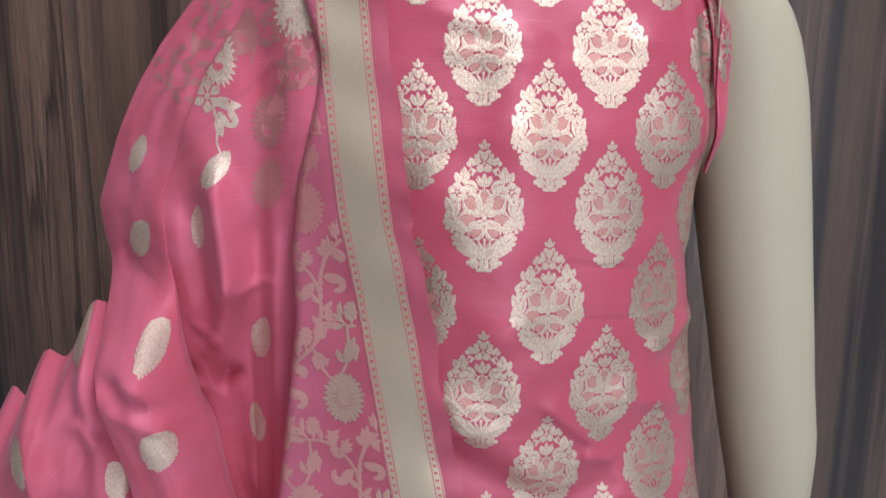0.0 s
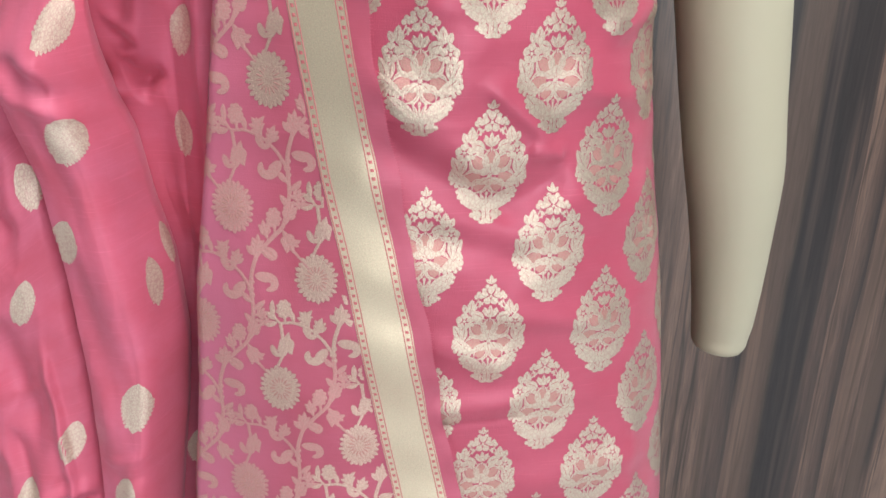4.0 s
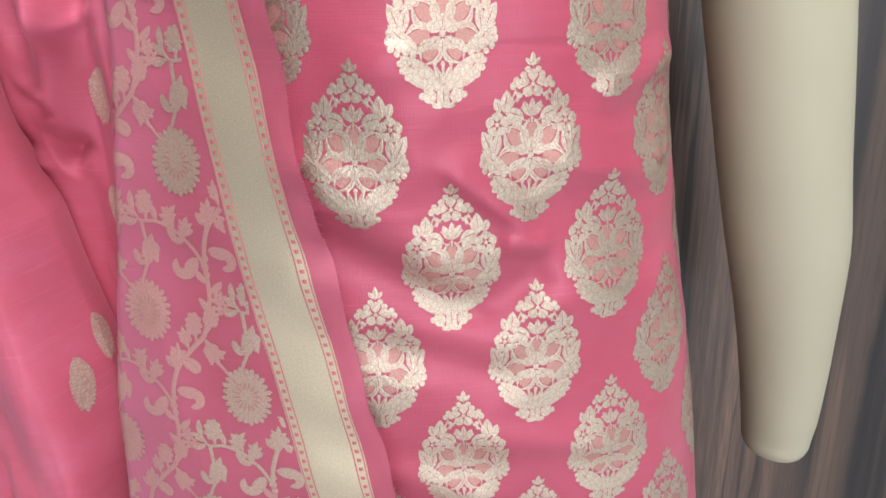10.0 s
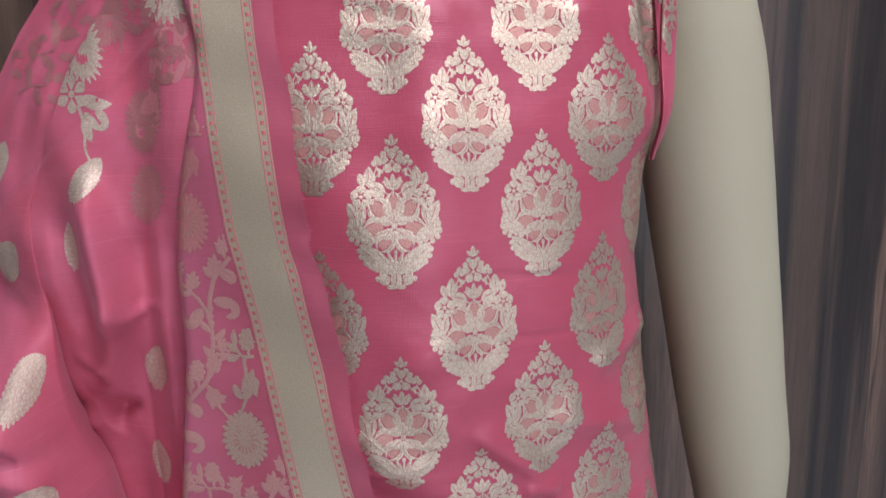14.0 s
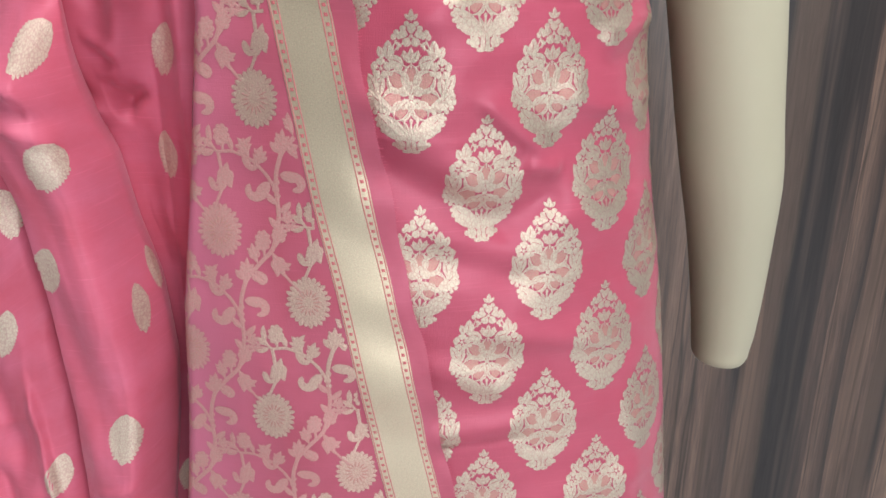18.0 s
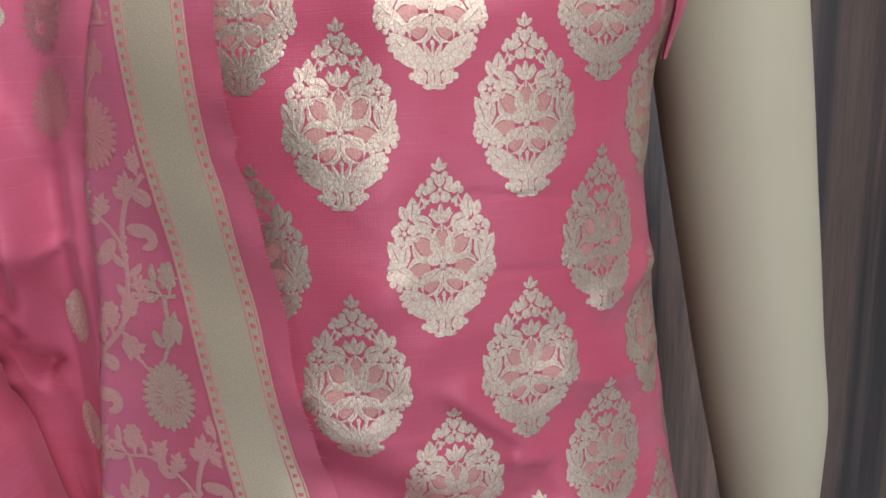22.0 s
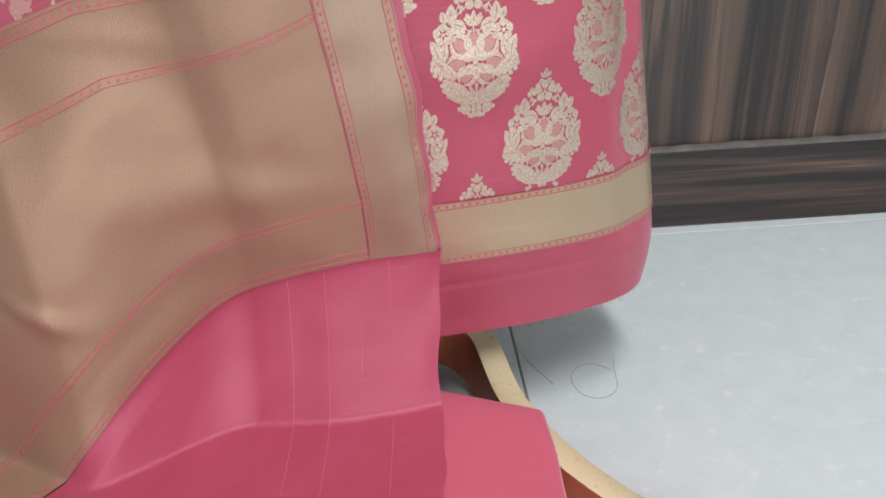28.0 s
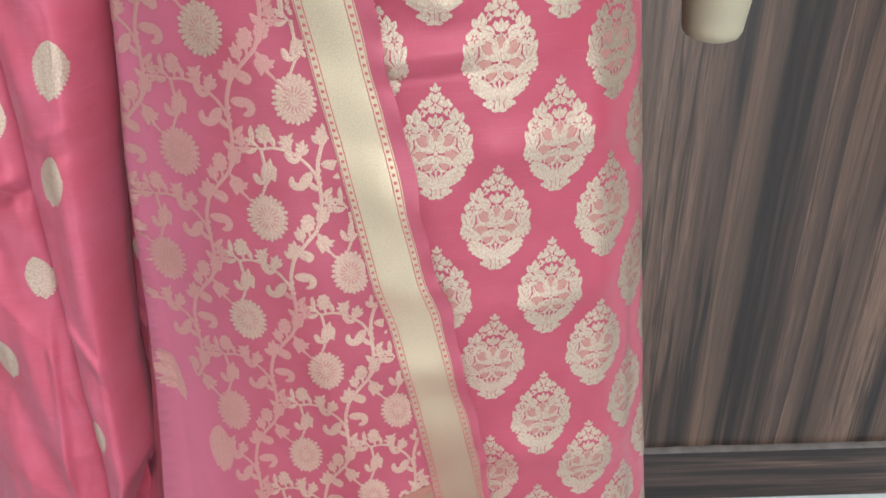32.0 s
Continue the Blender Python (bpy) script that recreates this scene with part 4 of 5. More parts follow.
drop_a, drop_b = 0.054 * (1 - np.exp(-S / 0.075)) + 0.30 * np.clip(S - 0.16, 0, 1), 9.0 * S ** 3.2
k2 = np.clip((0.318 - Vz) / 0.15, 0, 1)
drop = low ** 1.5 * (drop_a * (1 - k2) + drop_b * k2)
Zc = Vz - drop
X = hemx - S * (1 - 0.10 * low)
over = np.clip((S - wid) / 0.02, 0, 1)
soft_x = -0.13 + np.log1p(np.exp(np.clip((X + 0.13) / 0.012, -30, 30))) * 0.012
Y = blur(kameez_y(soft_x, np.clip(Zc, 0.1, 1.16)), 9, 1) - 0.0085 + 0.30 * (soft_x - X)
Y -= 0.010 * np.clip(S / 0.10, 0, 1) * np.clip((0.95 - Vz) / 0.15, 0, 1)
# over the side drape it takes the same folds
high = np.clip((Vz - 0.95) / 0.07, 0, 1)
high = high * high * (3 - 2 * high)
Y += high * (0.0055 * np.clip((S - 0.05) / 0.03, 0, 1) + 0.25 * np.clip(curve(Vz, LEFT) - 0.012 - X, 0, 1))
Y -= np.clip((Vz - 0.96) / 0.04, 0, 1) * sum(fold(X, Vz, *f) for f in OPEN) * np.clip((curve(Vz, LEFT) + 0.01 - X) / 0.02, 0, 1)
# above the bust it follows the shoulder back
up = np.clip((Vz - 1.163) / 0.07, 0, 1)
Y += up ** 1.3 * 0.085
# the end panel comes forward at its outer side, in two rolls
end = np.clip((0.45 - Vz) / 0.15, 0, 1)
flare = np.clip((S - 0.12) / 0.13, 0, 1)
flare = flare * flare * (3 - 2 * flare)
Y -= 0.36 * flare * np.clip(0.335 - Vz, 0, 0.2)
Y -= end * 0.030 * (1 - 0.4 * np.clip((0.28 - Vz) / 0.1, 0, 1)) * np.clip((S - 0.12) / 0.10, 0, 1) ** 1.2
ENDS = [(-0.245, 0.235, -0.165, 0.190, 0.010, 0.004, 1), (-0.24, 0.215, -0.16, 0.165, 0.008, -0.0035), (-0.235, 0.265, -0.15, 0.250, 0.012, 0.004), (-0.20, 0.195, -0.13, 0.150, 0.007, 0.0035, 1), (-0.15, 0.30, -0.06, 0.285, 0.006, 0.0012), (-0.12, 0.21, -0.03, 0.20, 0.014, 0.0016), (-0.030, 0.36, -0.042, 0.14, 0.030, 0.004)]
Y -= end * sum(fold(X, Zc, *f) for f in ENDS)
# the plain end falls clear of the hem and lies over the folded cloth
fall = np.clip((0.15 - Vz) / 0.1, 0, 1)
Y -= 0.05 * fall ** 1.3
Zc = np.maximum(Zc, 0.0655)
Y -= np.clip(0.0655 - (Vz - drop), 0, 0.2) * 0.9
# loose ripples
rip = np.array([[noise.noise((u * 26, v * 9, 8.0)) for v in dv] for u in du])
Y += 0.0016 * rip + 0.0009 * np.array([[noise.noise((u * 30, v * 34, 18.0)) for v in dv] for u in du])
Y += 0.0010 * np.exp(-(S / 0.006) ** 2) * np.sin(Vz * 160 + 2 * np.sin(Vz * 37))
Y += np.exp(-(S / 0.075) ** 2) * (0.0022 * np.sin(Vz * 41 + 0.6 + S * 20) + 0.0009 * np.sin(Vz * 97 - S * 30)) * np.clip((Vz - 0.2) / 0.2, 0, 1)
X += 0.0012 * np.exp(-(S / 0.01) ** 2) * (np.sin(Vz * 55) + 0.6 * np.sin(Vz * 131))
step = np.exp(-((Vz - 0.99) / 0.006) ** 2) * np.exp(-(S / 0.012) ** 2)
X += 0.004 * np.clip((Vz - 0.992) / 0.004, 0, 1) * np.clip((1.02 - Vz) / 0.03, 0, 1) * np.exp(-(S / 0.01) ** 2)
DP = np.stack([X, Y, Zc], -1)
# roll the folded edge back
turned = np.clip(S - wid, 0, 0.05) * (1 - end)
DP[..., 0] = np.where(turned > 0, leftx - 0.004 * np.sin(np.clip(turned / 0.004, 0, np.pi)), DP[..., 0])
DP[..., 1] += np.where(turned > 0, 0.5 * turned + 0.004 * (1 - np.cos(np.clip(turned / 0.004, 0, np.pi))), 0)
DUP = Sheet(du, dv, DP)
keep = (S < wid + 0.05 * (1 - end) + 0.2 * end)
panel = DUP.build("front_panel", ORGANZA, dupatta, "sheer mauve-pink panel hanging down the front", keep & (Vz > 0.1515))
DUP.build("plain_end", PLAIN, dupatta, "plain deep pink end below the gold panel", keep & (Vz < 0.1555))
B3 = 0.0445


def border_in(v):
    """Width of the plain selvage beside the border at height v."""
    return np.interp(v, [0.15, 0.22, 0.32, 0.48, 0.7, 1.0], [0.0022, 0.0030, 0.0048, 0.0085, 0.0105, 0.0115])


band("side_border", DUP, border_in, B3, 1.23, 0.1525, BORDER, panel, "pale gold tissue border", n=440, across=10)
ladder("border_ladder", DUP, (0, 1.23), (0, 0.154), 0.0044, MARK, panel, pitch=0.0050, bow=lambda v: border_in(v) + 0.003)
ladder("border_ladder", DUP, (B3 - 0.003, 1.23), (B3 - 0.003, 0.154), 0.0044, MARK, panel, pitch=0.0050)
FV, FF = [], []
for v in np.linspace(1.2, 0.09, 620):
    q, ln, lean = DUP.at(0.0, v, 0.0003), 0.0006 + 0.0022 * rngf.random() ** 2, rngf.normal(0, 0.0006)
    FV += [(q[0] - 0.0004, q[1], q[2] - 0.0002), (q[0] - 0.0004, q[1], q[2] + 0.0002), (q[0] + ln, q[1] - 0.0003, q[2] + lean + 0.0001), (q[0] + ln, q[1] - 0.0003, q[2] + lean - 0.0001)]
    FF.append(tuple(range(len(FV) - 4, len(FV))))
tagged(mesh_ob("selvage_fringe", FV, FF, DRAPE, panel, "fine cut threads along the selvage"), kind="stuff")
slubs = [(np.stack([np.full(12, a), v], 1), np.stack([np.full(12, a + 0.0005), v], 1)) for a, v in ((0.032, np.linspace(0.150, 0.0, 12)), (0.0735, np.linspace(0.150, 0.01, 12)), (0.097, np.linspace(0.150, 0.02, 12)), (0.052, np.linspace(0.118, 0.09, 12)))]
for slub in slubs:
    woven("slub_line", DUP, [slub], FOLDED, dupatta, "paler thick thread in the plain end", h=0.0003)
# gold end panel with ladder lines across
for v0, v1 in ((0.3515, 0.1525),):
    band("end_band", DUP, B3 + 0.001, 0.295, v0, v1, TISSUE, panel, "broad dull gold tissue panel at the end", n=max(12, int((v0 - v1) / 0.0025)), across=110)
for v in (0.348, 0.318, 0.194, 0.157):
    ladder("end_ladder", DUP, (B3, v), (0.295, v), 0.0044, MARK, panel)


# vine repeat, in chart units about the branching node, flower at (-92, 75)
def ch(dx, dy):
    dx, dy = dx + 92, dy - 75
    return 0.00035 * dx - 0.000031 * dy, -0.000014 * dx - 0.000381 * dy


def vine_unit():
    k = 0.00037
    out = []

    def line(w, *pts, taper=0.75):
        out.append(stroke([ch(*p) for p in pts], w * k, 4, taper))

    def petal(x0, y0, x1, y1, w, bend=0.0):
        a, b = ch(x0, y0), ch(x1, y1)
        out.append(leaf(a[0], a[1], math.hypot(b[0] - a[0], b[1] - a[1]), w * k, math.degrees(math.atan2(b[1] - a[1], b[0] - a[0])), bend, 8, 1.0))

    def toothed(x0, y0, x1, y1, w, bend=0.0, n=4):
        """A leaf with small teeth along both sides."""
        petal(x0, y0, x1, y1, w * 0.8, bend)
        a, b = np.array((x0, y0)), np.array((x1, y1))
        d = (b - a) / np.linalg.norm(b - a)
        s = np.array((-d[1], d[0]))
        for i in range(n):
            p = a + (b - a) * (0.25 + 0.5 * i / n)
            for side in (1, -1):
                q = p + s * side * w * 0.80 + d * w * 0.65
                petal(*(p + s * side * w * 0.2), *q, w * 0.42)

    def dot(x, y, rx, ry):
        a = ch(x, y)
        out.append(disc(a[0], a[1], rx * k, ry * k, 9))

    def curl(x, y, size, ang, hand):
        a = ch(x, y)
        out.append(comma(a[0], a[1], size * k, ang, hand))

    # main stem up to the next node, arm to the side, the two stalks of the flower
    line(7, (0, 0), (0, -25), (7, -55), (28, -82), (52, -108), (58, -140), (60, -165), (54, -200), taper=1.0)
    line(6, (0, 2), (-18, -22), (-45, -42), (-75, -50), (-100, -46), (-110, -58))
    line(6, (-98, -47), (-92, -20), (-88, 5), (-96, 25), (-101, 40))
    for x, y, r in ((0, 2, 6), (3, 12, 5), (1, -10, 5)):
        dot(x, y, r, r)
    # round buds with scalloped rims
    for x, y in ((-93, -72), (34, -121)):
        dot(x, y, 10, 13)
        for a in np.linspace(0, 2 * np.pi, 9, endpoint=False):
            dot(x + 10 * math.cos(a), y + 13 * math.sin(a), 4.2, 4.6)
        line(5, (x + 2, y + 12), (x + 4, y + 26))
    # upright leaves on the arm
    toothed(-46, -42, -64, -72, 14, 0.5, 2)
    toothed(-60, -46, -44, -76, 11, -0.4, 2)
    toothed(-30, -32, -26, -64, 13, -0.5, 2)
    petal(-74, -50, -82, -72, 9, 0.3)
    petal(-40, -40, -14, -46, 12, 0.5)
    petal(-106, -52, -124, -64, 11, 0.4)
    petal(-110, -58, -116, -86, 9, -0.4)
    petal(-104, -48, -126, -40, 10, -0.4)
    # toothed leaf on the stalk, curls under the arm
    toothed(-82, -32, -88, 12, 17, 0.2, 4)
    curl(-56, -44, 20, -60, 1)
    curl(-12, -8, 31, -125, -1)
    curl(6, -22, 30, -8, -1)
    curl(-112, -6, 18, -70, 1)
    # leaves beside the stem
    toothed(4, -50, 10, -92, 14, 0.4, 3)
    petal(8, -56, -12, -70, 11, -0.5)
    petal(16, -66, 36, -54, 11, 0.6)
    curl(22, -70, 18, -30, -1)
    toothed(26, -84, 14, -116, 12, -0.3, 3)
    toothed(50, -104, 74, -66, 16, -0.3, 4)
    line(5, (70, -72), (86, -56), (102, -42))
    petal(60, -82, 84, -88, 9, 0.4)
    toothed(56, -112, 66, -154, 15, -0.3, 3)
    petal(58, -140, 44, -160, 10, 0.5)
    toothed(60, -158, 88, -166, 12, 0.7, 2)
    toothed(64, -150, 98, -148, 11, 0.8, 2)
    petal(60, -168, 80, -186, 10, 0.5)
    petal(56, -180, 36, -196, 10, -0.5)
    x, y = ch(-92, 75)
    out += [disc(x, y, 0.0108, 0.0138, 15)]
    out += [leaf(x + 0.0092 * math.cos(a), y + 0.0120 * math.sin(a), 0.0040 + 0.0008 * (i % 2), 0.0027, math.degrees(a), 0, 6, 1.2) for i, a in enumerate(np.linspace(0, 2 * np.pi, 25, endpoint=False))]
    return out, [leaf(x + 0.0030 * math.cos(a), y + 0.0040 * math.sin(a), 0.0048, 0.0008, math.degrees(a), 0, 5, 1.0) for a in np.linspace(0.1, 2 * np.pi + 0.1, 16, endpoint=False)]


UNIT, HEART = vine_unit()
ROW_A, ROW_B = np.array((0.0255, -0.119)), np.array((-0.025, -0.0775))


def vine_ok(m):
    v = np.clip(m[:, 1], 0.35, 1.23)
    reach = np.interp(m[:, 1], [0.34, 0.40, 0.44, 0.50, 0.55], [0.190, 0.196, 0.197, 0.203, 0.215])
    return (m[:, 0] > B3 + 0.0015) & (m[:, 0] < np.minimum(curve(v, HEM) - curve(v, SPREAD) + 0.008, reach)) & (m[:, 1] > 0.351) & (m[:, 1] < 1.225)


PLEAT_A = [(1.158, 0.093), (1.13, 0.1005), (1.11, 0.104), (1.09, 0.1055), (1.06, 0.106), (1.02, 0.102)]
PLEAT_B = [(1.158, 0.0935), (1.14, 0.1055), (1.12, 0.109), (1.10, 0.1085), (1.085, 0.1075), (1.02, 0.1035)]
PLEAT_C = [(1.158, 0.094), (1.142, 0.105), (1.134, 0.109), (1.117, 0.118), (1.097, 0.119), (1.069, 0.116), (1.02, 0.106)]
pu, pv = np.linspace(0, 1, 40), np.linspace(1.158, 1.022, 90)
U, Vz = np.meshgrid(pu, pv, indexing="ij")
a, b, c = curve(Vz, PLEAT_A), curve(Vz, PLEAT_B), curve(Vz, PLEAT_C)
X = np.where(U < 0.45, a + (b - a) * U / 0.45, np.where(U < 0.55, b, b + (c - b) * (U - 0.55) / 0.45))
Y = kameez_y(np.minimum(X, 0.1), Vz) - 0.0035 + 0.22 * np.clip(X - 0.1, 0, 1)
Y += np.where(U < 0.45, 0.0025 * (U / 0.45) ** 2, np.where(U < 0.55, 0.0025 - 0.0035 * (U - 0.45) / 0.1, -0.001 + 0.004 * ((U - 0.55) / 0.45) ** 2))
PLEAT = Sheet(pu * 0.03, pv, np.stack([X, Y, Vz], -1))
pleat_part = PLEAT.build("pinned_pleat", PINK, kameez, "corner folded into two pinned pleats")
for u0, v0, size in ((0.024, 1.105, 0.55), (0.008, 1.118, 0.4)):
    woven("motif_piece", PLEAT, moved(GOLD_STRIPS[-60:], u0, v0 + 0.035, 0.9 * size, 1.4 * size), ZARI, pleat_part, ok=lambda m: (m[:, 0] > 0.001) & (m[:, 0] < 0.029) & (m[:, 1] < 1.15) & (m[:, 1] > 1.04))
bm = bmesh.new()
bmesh.ops.create_cone(bm, cap_ends=True, segments=8, radius1=0.0005, radius2=0.0004, depth=0.006)
bmesh.ops.translate(bm, verts=bm.verts, vec=(0.0935, float(kameez_y(0.0935, 1.158)) - 0.0035, 1.1585))
part("pin", bm, DARKM, kameez, "small dark dressmaker's pin")


def to_cloth(strips, fx, fz):
    """Lay figures round the flat place (fx, fz) into the panel's own measure."""
    out = []
    for a, b in strips:
        pair = []
        for e in (a, b):
            z = e[:, 1] + fz
            x = e[:, 0] + fx
            v = z.copy()
            for _ in range(4):
                s = (curve(v, HEM) - x)
                v = z + np.clip((0.62 - v) / 0.3, 0, 1) ** 1.5 * 0.054 * (1 - np.exp(-np.clip(s, 0, 0.3) / 0.075))
            pair.append(np.stack([curve(v, HEM) - x, v], 1))
        out.append(tuple(pair))
    return out


for i in range(-8, 10):
    for j in range(-10, 12):
        fx, fz = np.array((-0.109, 0.762)) + ROW_A * i + ROW_B * j
        if not (0.16 < fz < 1.33 and -0.36 < fx < 0.12):
            continue
        # duller zari by place: the gleam lost at shoulder and left is painted in
        woven("vine", DUP, to_cloth(UNIT, fx, fz), ZARI_DULL if fz > 0.975 else ZARI_DIM if fx < -0.158 else ZARI_VINE, panel, ok=vine_ok, h=0.0004, hearts=to_cloth(HEART, fx, fz), hearts_mat=ZARI_IN, hearts_at=1.4)

def sprig(size=1.0, turn=0.0):
    """A drop-shaped leaf with a toothed lower edge, tip down, its veins left open."""
    mm = 0.001 * size
    out = []
    l, r = leaf(0, 15 * mm, 32 * mm, 18.5 * mm, -90, 0, 16, 0.86)
    m = (l + r) / 2
    for e in (l, r):
        out += [(m + (e - m) * q, m + (e - m) * (q + w)) for q, w in ((0.0, 0.5), (0.5, 0.5))]
    for t in range(5, 14):
        for s, e in ((-1, l), (1, r)):
            p = m[t] + (e[t] - m[t]) * 0.86
            out.append(leaf(p[0], p[1], 2.6 * mm, 2.0 * mm, -90 + (e[t][0] > 0) * 62 - (e[t][0] <= 0) * 62, 0, 6))
    c, s = math.cos(radians(turn)), math.sin(radians(turn))
    R = np.array(((c, -s), (s, c))).T
    return [(a @ R, b @ R) for a, b in out]


def nearest(sheet, x, z):
    """Cloth measure of the place of a sheet that shows nearest to x, z."""
    d = (sheet.P[..., 0] - x) ** 2 + (sheet.P[..., 2] - z) ** 2
    i, j = np.unravel_index(np.argmin(d), d.shape)
    i = min(max(i, 2), len(sheet.u) - 3)
    stretch = np.linalg.norm(sheet.P[i + 2, j] - sheet.P[i - 2, j]) / (sheet.u[i + 2] - sheet.u[i - 2])
    return sheet.u[i], sheet.v[j], 1 / max(stretch, 0.25)


def hung(sheet, strips, x, z, flip=1, most=1.9):
    """Strips laid upright on a cloth at x, z, whatever way its threads run there."""
    u, v, wide = nearest(sheet, x, z)
    i, j = min(max(int(np.argmin(np.abs(sheet.u - u))), 2), len(sheet.u) - 3), min(max(int(np.argmin(np.abs(sheet.v - v))), 2), len(sheet.v) - 3)
    xu = (sheet.P[i + 2, j, 0] - sheet.P[i - 2, j, 0]) / (sheet.u[i + 2] - sheet.u[i - 2])
    xv = (sheet.P[i, j + 2, 0] - sheet.P[i, j - 2, 0]) / (sheet.v[j + 2] - sheet.v[j - 2])
    slant = max(-1.2, min(1.2, -xv / xu)) if z > 1.03 and abs(xu) > 0.2 else 0.0
    return [tuple(np.stack([u + flip * min(wide, most) * e[:, 0] + slant * e[:, 1], v + e[:, 1]], 1) for e in st) for st in strips]


# side drape: falls over the far shoulder and arm; its outer part is a rolled lobe in front of the arm
SIL = [(1.235, -0.13), (1.2, -0.148), (1.17, -0.184), (1.16, -0.203), (1.147, -0.223), (1.128, -0.245), (1.102, -0.267), (1.075, -0.284), (1.035, -0.303), (0.989, -0.320), (0.96, -0.318), (0.935, -0.311), (0.905, -0.303), (0.845, -0.291), (0.81, -0.283), (0.754, -0.276), (0.667, -0.269), (0.58, -0.270), (0.45, -0.268), (0.1, -0.27)]
EDGE_A = [(1.235, -0.145), (1.166, -0.172), (1.144, -0.190), (1.08, -0.232), (1.037, -0.25), (1.0, -0.262), (0.957, -0.261), (0.937, -0.256), (0.904, -0.251), (0.86, -0.241), (0.833, -0.232), (0.784, -0.225), (0.744, -0.2145), (0.722, -0.212), (0.685, -0.209), (0.662, -0.2105), (0.621, -0.214), (0.579, -0.22), (0.486, -0.231), (0.413, -0.236), (0.3, -0.238), (0.1, -0.245)]
cu, cv = np.linspace(0, 1, 240), np.linspace(1.235, 0.12, 360)
U, Vz = np.meshgrid(cu, cv, indexing="ij")
right, sil, ea = curve(Vz, LEFT) + 0.035, curve(Vz, SIL), np.minimum(curve(Vz, EDGE_A), curve(Vz, LEFT) - 0.018)
lobe = np.clip((0.96 - Vz) / 0.09, 0, 1)
lobe = lobe * lobe * (3 - 2 * lobe)
tv, tr, tl = np.clip(U / 0.42, 0, 1), np.clip((U - 0.42) / 0.06, 0, 1), np.clip((U - 0.48) / 0.46, 0, 1)
back = np.clip((U - 0.94) / 0.06, 0, 1)
tuck = 0.014 * lobe
X = np.where(U < 0.42, right + (ea - tuck - right) * tv, np.where(U < 0.48, ea - tuck + tuck * np.sin(tr * np.pi / 2), ea + (sil - ea) * tl + lobe * 0.012 * back))
w = np.clip((right - X) / (right - sil + 1e-6), 0, 1)
deep = np.clip((1.0 - Vz) / 0.22, 0, 1)
deep = deep * deep * (3 - 2 * deep)
Yv = 0.052 + 0.040 * deep * np.clip((curve(Vz, LEFT) + 0.004 - X) / 0.02, 0, 1) + 0.075 * w ** 3 * (1 - lobe) + 0.9 * np.clip(U - 0.94, 0, 1)
Yv = np.minimum(Yv, blur(kameez_y(X, np.clip(Vz, 0.1, 1.16)), 15, 1) - 0.005 + 2.0 * np.clip(-0.225 - X, 0, 1) + 0.10 * lobe * (X < ea + 0.001))
Yv += 0.022 * lobe * np.clip((-0.188 - X) / 0.02, 0, 1)
soft = np.clip(tl / 0.38, 0, 1)
roll = (0.42 + 0.58 * np.sin(soft * np.pi / 2)) * (1 - 0.14 * np.clip((tl - 0.45) / 0.55, 0, 1) ** 1.3) * (1 - 0.75 * np.sin(back * np.pi / 2)) * np.where(tl > 0.97, 1 - 0.12 * (tl - 0.97) / 0.03, 1)
fwd = 0.086 * lobe * np.where(U < 0.42, 0, np.where(U < 0.48, 0.42 * (1 - np.cos(tr * np.pi / 2)), roll))
Y = Yv - fwd
soft_x = -0.13 + np.log1p(np.exp(np.clip((X + 0.13) / 0.012, -30, 30))) * 0.012
under = kameez_y(soft_x, np.clip(Vz, 0.1, 1.16)) + 0.30 * (soft_x - X) + np.clip((Vz - 1.163) / 0.07, 0, 1) ** 1.3 * 0.085 - 0.002
Y = np.where(Vz > 0.95, np.maximum(Y, under - 0.6 * np.clip(curve(Vz, LEFT) - 0.008 - X, 0, 1)), Y)
high = np.clip((Vz - 0.93) / 0.13, 0, 1)
high = high * high * (3 - 2 * high)
Y = Y * (1 - high) + (under + 0.002 + 0.25 * np.clip(curve(Vz, LEFT) - 0.012 - X, 0, 1) + 0.9 * np.clip(U - 0.94, 0, 1)) * high
# the cloth sinks back beside the front panel
Y += 0.010 * np.exp(-((X + 0.190) / 0.020) ** 2) * np.clip((1.13 - Vz) / 0.08, 0, 1) * np.clip((Vz - 0.93) / 0.05, 0, 1) * np.clip((curve(Vz, LEFT) + 0.002 - X) / 0.012, 0, 1)
# folds between the lobe and the front panel, gathered to a pinch
valley = np.clip((ea + 0.012 - X) / -0.012 + 1, 0, 1) * np.clip((curve(Vz, LEFT) - 0.002 - X) / 0.01, 0, 1)
VALLEY = [(-0.226, 1.02, -0.214, 0.925, 0.011, 0.011), (-0.214, 0.95, -0.232, 0.872, 0.009, 0.010), (-0.242, 1.0, -0.236, 0.92, 0.010, -0.009), (-0.198, 0.99, -0.196, 0.88, 0.010, -0.008), (-0.183, 1.0, -0.186, 0.80, 0.006, 0.006),
          (-0.255, 0.908, -0.228, 0.898, 0.004, 0.006), (-0.254, 0.896, -0.226, 0.886, 0.004, -0.006), (-0.252, 0.886, -0.230, 0.872, 0.004, 0.006), (-0.244, 0.876, -0.232, 0.856, 0.012, -0.014), (-0.236, 0.850, -0.218, 0.872, 0.006, -0.010),
          (-0.205, 0.86, -0.21, 0.74, 0.010, 0.006), (-0.21, 0.935, -0.185, 0.947, 0.003, 0.004)]
Y -= valley * sum(fold(X, Vz, *f) for f in VALLEY) * (U < 0.44)
